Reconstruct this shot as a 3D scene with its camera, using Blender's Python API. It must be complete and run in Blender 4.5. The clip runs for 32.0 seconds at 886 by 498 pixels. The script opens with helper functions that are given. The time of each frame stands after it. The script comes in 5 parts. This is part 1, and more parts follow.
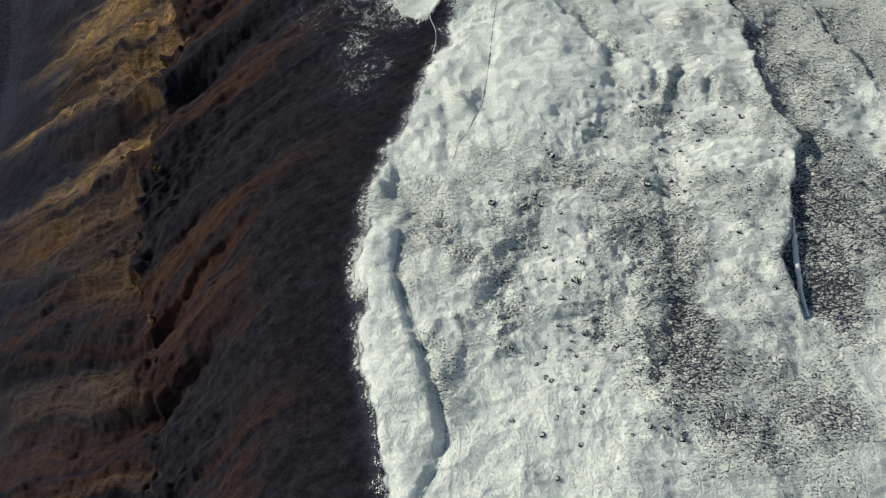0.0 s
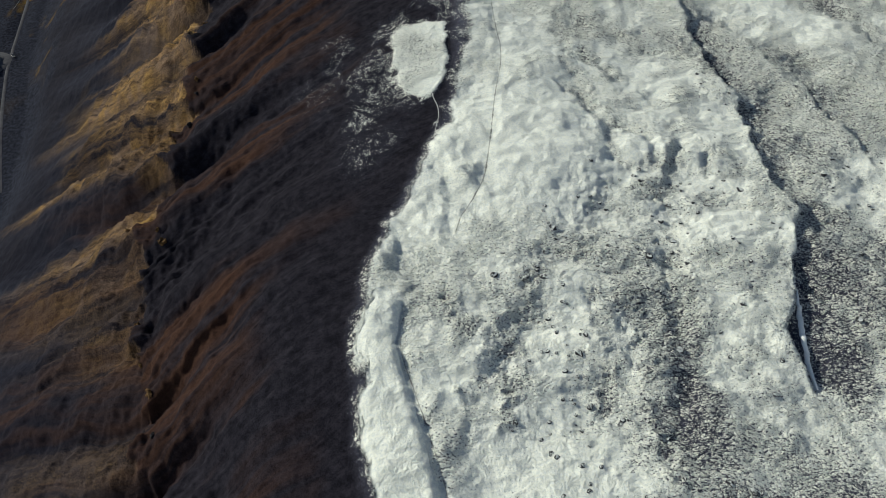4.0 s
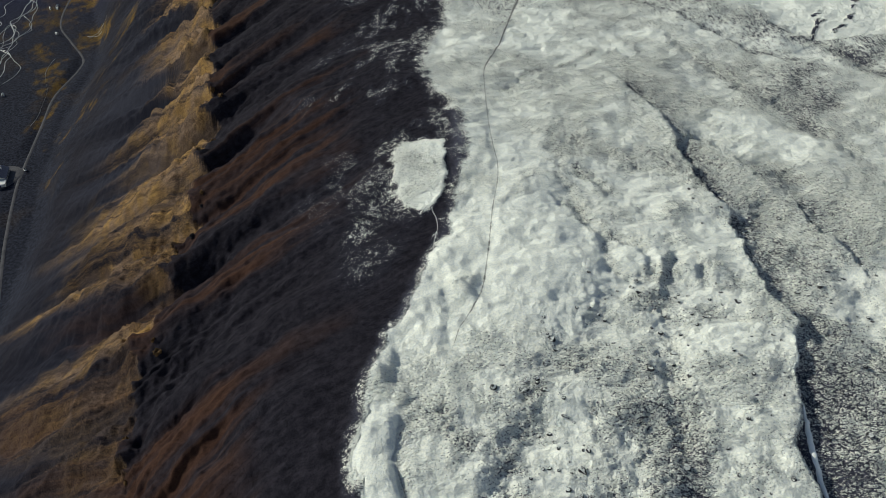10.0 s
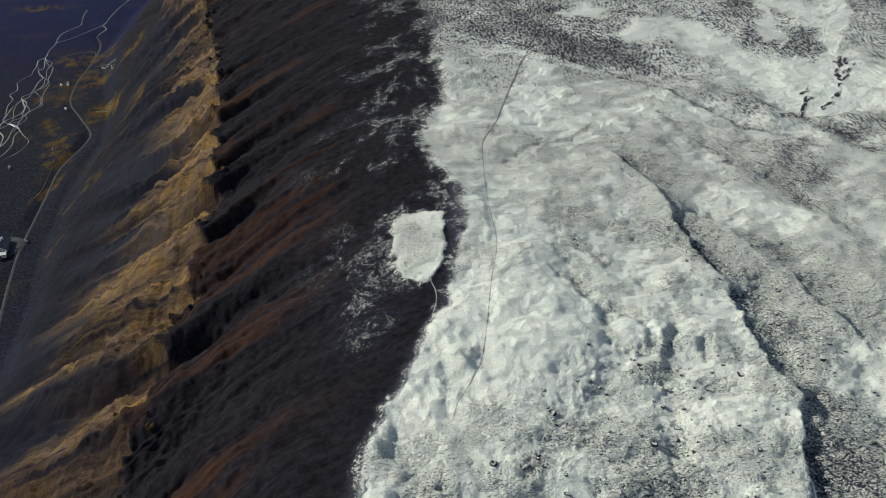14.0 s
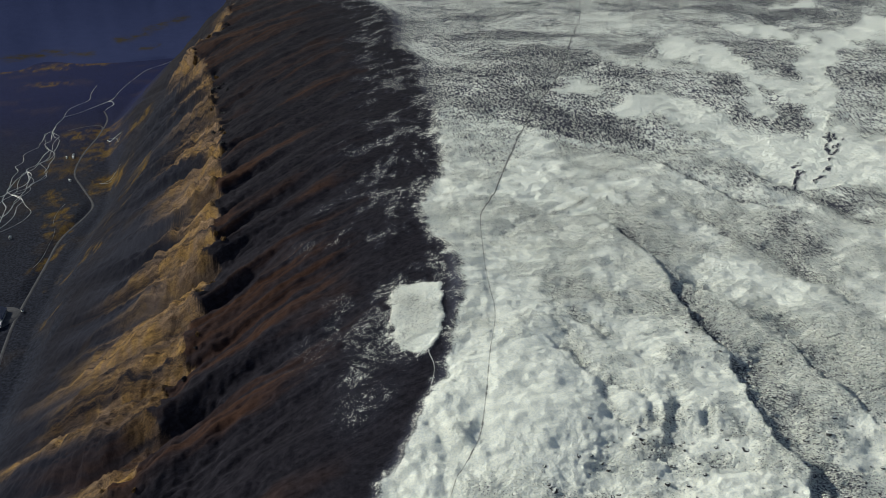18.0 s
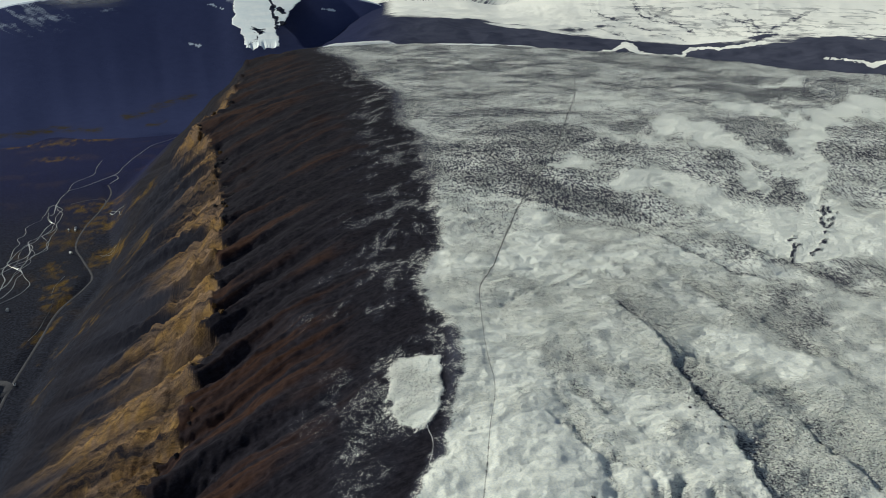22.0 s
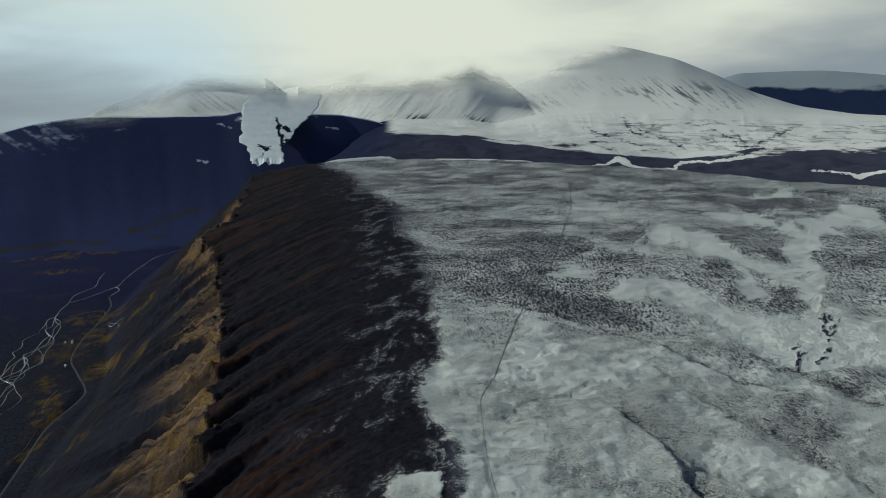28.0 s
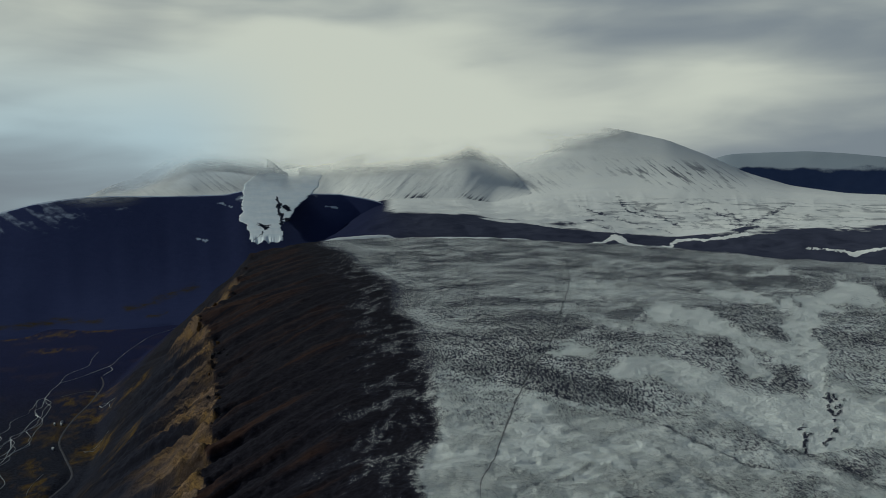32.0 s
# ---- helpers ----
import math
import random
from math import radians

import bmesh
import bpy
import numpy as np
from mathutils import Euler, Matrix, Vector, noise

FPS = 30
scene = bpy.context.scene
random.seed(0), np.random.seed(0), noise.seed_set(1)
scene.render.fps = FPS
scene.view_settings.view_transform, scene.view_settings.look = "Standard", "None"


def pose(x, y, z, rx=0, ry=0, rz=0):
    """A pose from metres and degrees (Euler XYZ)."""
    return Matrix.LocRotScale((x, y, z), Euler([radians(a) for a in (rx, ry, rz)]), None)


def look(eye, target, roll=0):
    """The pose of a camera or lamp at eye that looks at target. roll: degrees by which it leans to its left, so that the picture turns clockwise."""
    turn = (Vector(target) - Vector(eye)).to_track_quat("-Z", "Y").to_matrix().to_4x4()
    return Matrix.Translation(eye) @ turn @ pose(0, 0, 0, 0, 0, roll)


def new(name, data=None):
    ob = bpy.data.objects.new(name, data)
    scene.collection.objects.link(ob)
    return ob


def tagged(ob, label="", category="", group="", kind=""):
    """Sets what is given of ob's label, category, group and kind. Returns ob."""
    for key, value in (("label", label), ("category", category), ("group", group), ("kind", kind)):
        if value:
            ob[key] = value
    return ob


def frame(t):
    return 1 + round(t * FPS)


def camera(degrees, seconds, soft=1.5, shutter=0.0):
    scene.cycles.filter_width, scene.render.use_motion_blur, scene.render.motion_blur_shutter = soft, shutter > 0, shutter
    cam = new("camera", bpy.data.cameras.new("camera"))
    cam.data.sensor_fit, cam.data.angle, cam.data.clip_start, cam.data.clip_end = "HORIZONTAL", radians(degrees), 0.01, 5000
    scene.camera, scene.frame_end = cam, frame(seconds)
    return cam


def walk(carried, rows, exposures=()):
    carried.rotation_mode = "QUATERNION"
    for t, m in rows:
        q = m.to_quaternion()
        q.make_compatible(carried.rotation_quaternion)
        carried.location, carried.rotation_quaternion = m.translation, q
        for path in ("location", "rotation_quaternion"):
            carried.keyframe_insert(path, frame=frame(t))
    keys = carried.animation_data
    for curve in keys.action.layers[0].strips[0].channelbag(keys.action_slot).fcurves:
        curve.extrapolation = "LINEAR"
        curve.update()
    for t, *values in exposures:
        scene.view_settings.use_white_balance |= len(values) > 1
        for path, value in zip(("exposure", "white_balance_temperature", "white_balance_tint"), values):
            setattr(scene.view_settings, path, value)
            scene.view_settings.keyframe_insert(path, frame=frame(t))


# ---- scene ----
cam = camera(66.06, 32.0, soft=0.8)
EYE = (0.0, 0.0, 120.0)

# seconds, tilt up from straight down, turn, lean: the drone hovers and lifts its gaze
TILTS = [(0, 34.997, -0.001, -0.122), (1, 36.514, 0.147, -0.238), (2, 38.044, 0.255, -0.354), (3, 39.559, 0.295, -0.416),
         (3.5, 40.29, 0.293, -0.406), (4.5, 41.831, 0.278, -0.388), (5.5, 43.335, 0.302, -0.414), (6, 44.127, 0.255, -0.367),
         (7, 45.672, 0.208, -0.287), (8, 47.242, 0.165, -0.224), (9, 48.809, 0.113, -0.151), (10, 50.358, 0.065, -0.081),
         (11, 51.883, 0.035, -0.044), (12, 53.376, 0.013, -0.023), (13, 54.863, -0.005, 0.036), (14, 56.354, -0.044, 0.092),
         (14.5, 57.082, -0.06, 0.115), (15.5, 58.575, -0.097, 0.175), (16.5, 60.05, -0.133, 0.24), (17, 60.811, -0.149, 0.259),
         (18, 62.307, -0.19, 0.292), (19, 63.802, -0.201, 0.316), (20, 65.323, -0.214, 0.34), (21, 66.865, -0.237, 0.335),
         (22, 68.39, -0.237, 0.322), (23, 69.895, -0.216, 0.225), (24, 71.41, -0.176, 0.148), (25, 72.924, -0.173, 0.1),
         (25.5, 73.695, -0.179, 0.078), (26.5, 75.282, -0.194, 0.044), (27.5, 76.848, -0.206, -0.009), (28, 77.63, -0.213, -0.014),
         (29, 79.233, -0.219, -0.006), (30, 80.881, -0.266, 0.001), (31, 82.531, -0.329, -0.021), (32, 84.168, -0.385, -0.048)]
walk(cam, [(t, pose(*EYE, 0, 0, turn) @ pose(0, 0, 0, tilt) @ pose(0, 0, 0, 0, 0, lean)) for t, tilt, turn, lean in TILTS],
     exposures=[(0.0, -0.14, 6480, 5), (17.0, -0.17, 6490, 5), (21.0, -0.24, 6480, 5), (24.0, -0.42, 6350, 4), (26.0, -0.75, 6180, 3), (28.0, -1.02, 5960, 2), (32.0, -1.38, 5880, 2)])

# ---------------------------------------------------------------- light
SUN_AZ, SUN_EL = radians(-68), radians(28)
world = bpy.data.worlds.new("world")
scene.world = world
world.use_nodes = True


class Nodes:
    """Short calls that add and link shader nodes."""

    def __init__(self, tree):
        self.tree = tree

    def add(self, kind, values=None):
        n = self.tree.nodes.new("ShaderNode" + kind)
        return self.feed(n, values)

    def feed(self, n, values):
        for key, value in (values or {}).items():
            if isinstance(value, bpy.types.NodeSocket):
                self.tree.links.new(value, n.inputs[key])
            else:
                n.inputs[key].default_value = value
        return n

    def math(self, op, a, b=0.0, c=0.0, clamp=False):
        n = self.tree.nodes.new("ShaderNodeMath")
        n.operation, n.use_clamp = op, clamp
        return self.feed(n, {0: a, 1: b, 2: c}).outputs[0]

    def mix(self, f, a, b):
        a = (*a, 1) if isinstance(a, tuple) else a
        b = (*b, 1) if isinstance(b, tuple) else b
        n = self.tree.nodes.new("ShaderNodeMix")
        n.data_type = "RGBA"
        return self.feed(n, {0: f, 6: a, 7: b}).outputs[2]

    def noise(self, vec, scale, detail=6.0, rough=0.55, warp=0.0):
        return self.add("TexNoise", {"Vector": vec, "Scale": scale, "Detail": detail, "Roughness": rough, "Distortion": warp}).outputs["Fac"]

    def ramp(self, f, lo, hi):
        n = self.tree.nodes.new("ShaderNodeMapRange")
        n.interpolation_type = "SMOOTHSTEP"
        return self.feed(n, {0: f, 1: lo, 2: hi, 3: 0.0, 4: 1.0}).outputs[0]

    def stretch(self, vec, sx, sy, sz, turn=0.0):
        return self.add("Mapping", {0: vec, 2: (0, 0, turn), 3: (sx, sy, sz)}).outputs[0]

    def attr(self, name):
        n = self.tree.nodes.new("ShaderNodeAttribute")
        n.attribute_name = name
        return n.outputs["Fac"]


def sky_world():
    w = Nodes(world.node_tree)
    for n in list(world.node_tree.nodes):
        world.node_tree.nodes.remove(n)
    sky = w.add("TexSky")
    sky.sky_type, sky.sun_disc, sky.sun_elevation, sky.sun_rotation, sky.altitude = "NISHITA", False, SUN_EL, SUN_AZ, 400.0
    clear = w.add("Background", {0: sky.outputs[0], 1: 0.08})
    d = w.add("TexCoord").outputs["Generated"]
    z = w.add("SeparateXYZ", {0: d}).outputs[2]
    flat = w.stretch(d, 1.0, 1.0, 4.5)
    n1 = w.noise(flat, 1.7, 3.0, 0.45, 0.3)
    n2 = w.noise(flat, 5.0, 4.0, 0.5, 0.4)
    n = w.math("ADD", w.math("MULTIPLY", n1, 0.82), w.math("MULTIPLY", n2, 0.18))
    x = w.add("SeparateXYZ", {0: d}).outputs[0]
    east = w.math("MULTIPLY", w.math("MAXIMUM", w.math("ADD", x, 0.02), 0.0), 0.40)
    west = w.math("MULTIPLY", w.math("MAXIMUM", w.math("SUBTRACT", -0.22, x), 0.0), 0.22)
    high = w.math("MULTIPLY", w.math("ABSOLUTE", w.math("SUBTRACT", z, 0.08)), 0.55)
    bright = w.math("ADD", w.math("SUBTRACT", n, w.math("ADD", w.math("ADD", east, west), high)), 0.10)
    tone = w.ramp(bright, 0.33, 0.64)
    haze = w.math("MULTIPLY", w.ramp(x, -0.15, -0.38), w.ramp(z, 0.22, 0.04))
    col = w.mix(tone, (0.34, 0.365, 0.39), w.mix(haze, (0.95, 0.92, 0.76), (0.70, 0.82, 0.84)))
    cloud = w.add("Background", {0: col, 1: 1.65})
    low = w.ramp(z, 0.48, 0.25)
    mixed = w.add("MixShader", {0: low, 1: clear.outputs[0], 2: cloud.outputs[0]})
    w.add("OutputWorld", {0: mixed.outputs[0]})


sky_world()
sun = new("sun", bpy.data.lights.new("sun", "SUN"))
sun.data.energy, sun.data.angle, sun.data.color = 4.2, radians(1.2), (1.0, 0.96, 0.82)
sun_from = Vector((math.sin(SUN_AZ) * math.cos(SUN_EL), math.cos(SUN_AZ) * math.cos(SUN_EL), math.sin(SUN_EL)))
sun.matrix_world = look(sun_from * 900, (0, 0, 0))

# ---------------------------------------------------------------- arithmetic of the land


def hashed(ix, iy, seed):
    n = ix * np.uint32(374761393) + iy * np.uint32(668265263) + np.uint32((seed * 974634777) & 0xFFFFFFFF)
    n = (n ^ (n >> np.uint32(13))) * np.uint32(1274126177)
    return ((n ^ (n >> np.uint32(16))) & np.uint32(0xFFFF)) * np.float32(1 / 65535.0)


def vnoise(x, y, seed):
    """Smooth noise of -1 to 1, one bump a metre."""
    fx, fy = np.floor(x), np.floor(y)
    ix, iy = fx.astype(np.int32).astype(np.uint32), fy.astype(np.int32).astype(np.uint32)
    u, v = (x - fx).astype(np.float32), (y - fy).astype(np.float32)
    u, v = u * u * (3 - 2 * u), v * v * (3 - 2 * v)
    jx, jy = ix + np.uint32(1), iy + np.uint32(1)
    a, b = hashed(ix, iy, seed), hashed(jx, iy, seed)
    c, d = hashed(ix, jy, seed), hashed(jx, jy, seed)
    return 2 * (a + (b - a) * u + (c - a) * v + (a - b - c + d) * u * v) - 1


def fbm(x, y, size, octaves, seed, gain=0.5):
    out, amp, k = 0.0, 1.0, 1.0 / size
    for i in range(octaves):
        ca, sa = math.cos(0.7 + i), math.sin(0.7 + i)
        out = out + amp * vnoise((x * ca + y * sa) * k, (y * ca - x * sa) * k, seed + i)
        amp, k = amp * gain, k * 2.03
    return out


def ridged(x, y, size, octaves, seed, gain=0.5):
    out, amp, k = 0.0, 1.0, 1.0 / size
    for i in range(octaves):
        out = out + amp * (1 - 2 * np.abs(vnoise(x * k, y * k, seed + i)))
        amp, k = amp * gain, k * 2.07
    return out


def smooth(a, b, v):
    t = np.clip((v - a) / (b - a), 0, 1)
    return t * t * (3 - 2 * t)


def along(y, pairs):
    """A smooth line through (y, x) pairs."""
    ys, xs = zip(*pairs)
    h = 0.02 * (ys[-1] - ys[0])
    return sum(np.interp(y + k * h * 0.5, ys, xs) for k in (-1, 0, 1)) / 3


def to_line(x, y, pts, margin=70.0):
    """Distance to a line of points, signed (positive on the right of its way), and how far along it (0 to 1)."""
    best, side, part_at = np.full(x.shape, 1e9), np.ones(x.shape), np.zeros(x.shape)
    q = np.array(pts, float)
    lo, hi = q.min(0), q.max(0)
    near = (x > lo[0] - margin) & (x < hi[0] + margin) & (y > lo[1] - margin) & (y < hi[1] + margin)
    px, py = x[near], y[near]
    b, sd, pa = np.full(px.shape, 1e9), np.ones(px.shape), np.zeros(px.shape)
    n = len(pts) - 1
    for i, ((ax, ay), (bx, by)) in enumerate(zip(pts, pts[1:])):
        dx, dy = bx - ax, by - ay
        t = np.clip(((px - ax) * dx + (py - ay) * dy) / (dx * dx + dy * dy), 0, 1)
        ex, ey = px - ax - t * dx, py - ay - t * dy
        d = ex * ex + ey * ey
        m = d < b
        b[m], sd[m], pa[m] = d[m], np.sign(dy * ex - dx * ey)[m], (i + t[m]) / n
    best[near], side[near], part_at[near] = np.sqrt(b), sd, pa
    return best, side, part_at


def spot(x, y, cx, cy, rx, ry, turn=0.0, soft=0.35):
    """1 inside an oval, 0 outside."""
    c, s = math.cos(radians(turn)), math.sin(radians(turn))
    u, v = ((x - cx) * c + (y - cy) * s) / rx, ((y - cy) * c - (x - cx) * s) / ry
    return 1 - smooth(1 - soft, 1 + soft, np.hypot(u, v))


# ---- land ----
# the lines that rule the plateau, as (y, x) or (x, y) in metres
SNOW_EDGE = [(10, -4), (32, -10), (42, -14.5), (57, -15.7), (76, -18.7), (87, -20.5), (100, -18), (118, -12.8), (131, -6.4), (147, -2), (160, 2),
             (194, 6.5), (226, 9), (236, 2), (241, -6), (262, -10), (285, -8), (306, 1), (328, 2), (363, -5), (410, -5), (476, -14), (572, -19),
             (620, -41), (785, -55), (927, -105), (1128, -154), (1260, -221), (1400, -240)]
CREST = [(0, -58), (43, -63), (68, -70), (101, -82), (117, -88), (133, -90), (160, -92), (216, -97), (259, -104), (296, -111), (334, -121), (389, -134),
         (483, -162), (600, -200), (700, -240), (788, -284), (870, -272), (941, -285), (1158, -322), (1260, -348), (1420, -360)]
FOOT = [(0, -330), (150, -310), (300, -290), (391, -308), (456, -332), (569, -360), (689, -377), (768, -402), (884, -456), (1000, -503), (1250, -545), (1480, -560)]
RIM = [(-80, 1350), (-9.7, 1350), (-3.6, 1423), (8, 1363), (13, 1296), (19.5, 1251), (25.7, 1161), (33.6, 1128), (80, 1100)]
SCARP = [(69, 262), (71, 246), (73, 227), (79, 206), (82, 181), (85, 160), (82, 142), (82, 129), (84, 117), (79, 101), (76, 87), (74, 73), (73, 62)]
SCARP_ARC = [(79, 206), (90, 204), (96, 194), (100, 181), (106, 168), (109, 157), (109, 147), (111, 127)]
GULLY_MID = [(66, 164), (57, 125), (54, 107), (51, 90), (50, 70), (47, 62), (43, 50)]
GULLY_WEST = [(40, 125), (35, 107), (23, 100), (18, 86), (13, 76), (14, 68), (13.8, 60)]
LEDGE = [(39, 126), (54, 123), (66, 118), (83, 118)]
GULLY_TOP = [(37, 210), (36, 174), (42, 157), (46, 147)]
LAVA_LINE = [(-2, 498), (44, 468), (72, 404), (122, 345), (148, 306), (164, 292), (184, 293), (197, 283), (260, 262)]
LAVA_LINE_2 = [(-7, 432), (24, 406), (50, 384), (80, 353), (106, 323), (130, 280), (170, 240)]
LAVA_LINE_3 = [(-4, 520), (32, 477), (69, 454), (82, 440)]
FLOW_LINES = (([(104, 193), (112, 182), (118, 169), (120, 147)], 1.2, 4.0, 0.30), ([(94, 308), (108, 265), (118, 245), (133, 209), (145, 190)], 1.2, 3.5, 0.28),
              ([(152, 309), (163, 293), (173, 273), (177, 246)], 1.2, 4.0, 0.28), ([(40, 188), (52, 173), (62, 159)], 0.6, 2.0, 0.22), ([(43, 204), (58, 193), (67, 183)], 0.7, 1.8, 0.20),
              ([(31, 173), (42, 159), (51, 146)], 0.7, 1.6, 0.22), ([(32, 93), (31, 81), (32, 70), (31, 62)], 0.7, 1.6, 0.2), ([(62, 119), (71, 116), (83, 116)], 0.6, 1.4, 0.25),
              ([(33, 58), (38, 55), (43, 52)], 0.5, 1.2, 0.25), ([(1, 66), (8, 65), (13, 62)], 0.3, 0.9, 0.12), ([(1, 51), (4, 60), (9, 70), (17, 81)], 0.6, 1.8, 0.06),
              ([(78, 204), (84, 186), (84, 172)], 0.2, 8.0, 0.24), ([(-9, 92), (0, 88), (4, 82), (8, 80)], 0.5, 2.4, 0.22))
# bright snow lying in runs, and dark islets, as (bearing, depression) from the hovering place
SNOW_RUNS = (([(17.73, -10.85), (19.29, -10.47), (20.42, -11.07), (22.01, -11.26)], 0.75, 1), ([(22.53, -11.30), (24.68, -12.03), (26.23, -12.39), (28.04, -12.97)], 0.55, 0.9), ([(29.90, -9.34), (28.68, -10.08), (28.13, -10.90), (29.10, -12.32), (29.90, -14.02), (30.02, -15.81), (30.45, -19.14)], 0.75, 1), ([(24.31, -12.86), (25.02, -14.12), (25.86, -14.55)], 0.45, 0.9), ([(15.75, -15.28), (17.67, -14.85), (19.96, -15.47), (22.20, -16.06), (24.41, -16.61), (27.84, -18.54)], 0.8, 0.9), ([(21.70, -9.11), (23.72, -9.18), (25.16, -8.99), (27.58, -9.17)], 0.28, 0.8))
SNOW_RUNS_FAR = (([(30.35, -8.19), (31.89, -8.29), (33.13, -8.41)], 0.5, 0.9), ([(24.85, -7.10), (27.65, -7.05)], 0.22, 0.6), ([(31.77, -16.30), (33.53, -17.01), (34.86, -16.25)], 1.3, 0.7), ([(29.01, -19.40), (27.64, -17.50), (31.84, -18.87)], 1.1, 0.8), ([(9.89, -14.36), (12.79, -14.21)], 0.4, 0.7), ([(5.78, -21.93), (8.51, -20.64)], 0.7, 0.5), ([(11.51, -23.64), (15.40, -22.71)], 0.4, 0.6), ([(12.88, -12.09), (17.58, -11.81)], 0.35, 0.5), ([(11.18, -8.57), (15.91, -9.05)], 0.5, 0.35))
ISLETS = (([(29.24, -19.52), (29.16, -18.85), (28.88, -17.96)], 0.16), ([(29.13, -18.72), (29.53, -18.46)], 0.14), ([(28.82, -18.16), (28.69, -18.39)], 0.14), ([(28.99, -18.03), (29.21, -18.10)], 0.14), ([(30.50, -19.03), (30.92, -18.48), (31.13, -17.97), (31.04, -17.33), (30.70, -16.61), (30.57, -15.60)], 0.15), ([(31.05, -17.59), (31.28, -16.77), (31.42, -15.97)], 0.11), ([(31.06, -17.98), (31.54, -18.36)], 0.1), ([(30.80, -16.72), (30.47, -16.65)], 0.09), ([(31.14, -16.41), (30.94, -15.67)], 0.09), ([(30.14, -15.79), (30.41, -15.96)], 0.07))
CRACK = [(17, 241), (36, 256), (52, 264), (69, 282)]
TRAIL = [(-5, 30), (0.5, 42), (-2.6, 56), (-6.2, 67), (-9.4, 78), (-9.2, 90), (-0.5, 103), (5, 117), (9.6, 127), (12.1, 142), (14.5, 163), (17.4, 184), (16.1, 206),
         (16, 236), (16.9, 262), (24.3, 285), (35, 331), (57, 415), (82, 490), (121, 652), (155, 800), (207, 1109), (236, 1290)]
# where the spurs of the slope meet its crest, and how the fall lines lean above and below it, by their place along the crest
SPURS = [-40, -10, 20, 45, 67, 88, 108, 138, 180, 216, 250, 289, 318, 347, 375, 410, 450, 500, 555, 610, 680, 745, 820, 900, 1000, 1110, 1250, 1400, 1600]
LEAN_UP = ([0, 60, 300, 420, 800, 1400], [0.42, 0.45, 0.55, 0.7, 1.1, 1.3])
LEAN_DOWN = ([0, 60, 110, 200, 300, 500, 800, 1400], [0.05, 0.08, 0.16, 0.45, 0.77, 1.25, 1.4, 1.4])
ROAD = [(-300, 330), (-326, 391), (-350, 456), (-360, 490), (-379, 569), (-393, 628), (-394, 689), (-401, 719), (-436, 768), (-467, 814), (-489, 884),
        (-505, 970), (-525, 1043), (-551, 1090)]


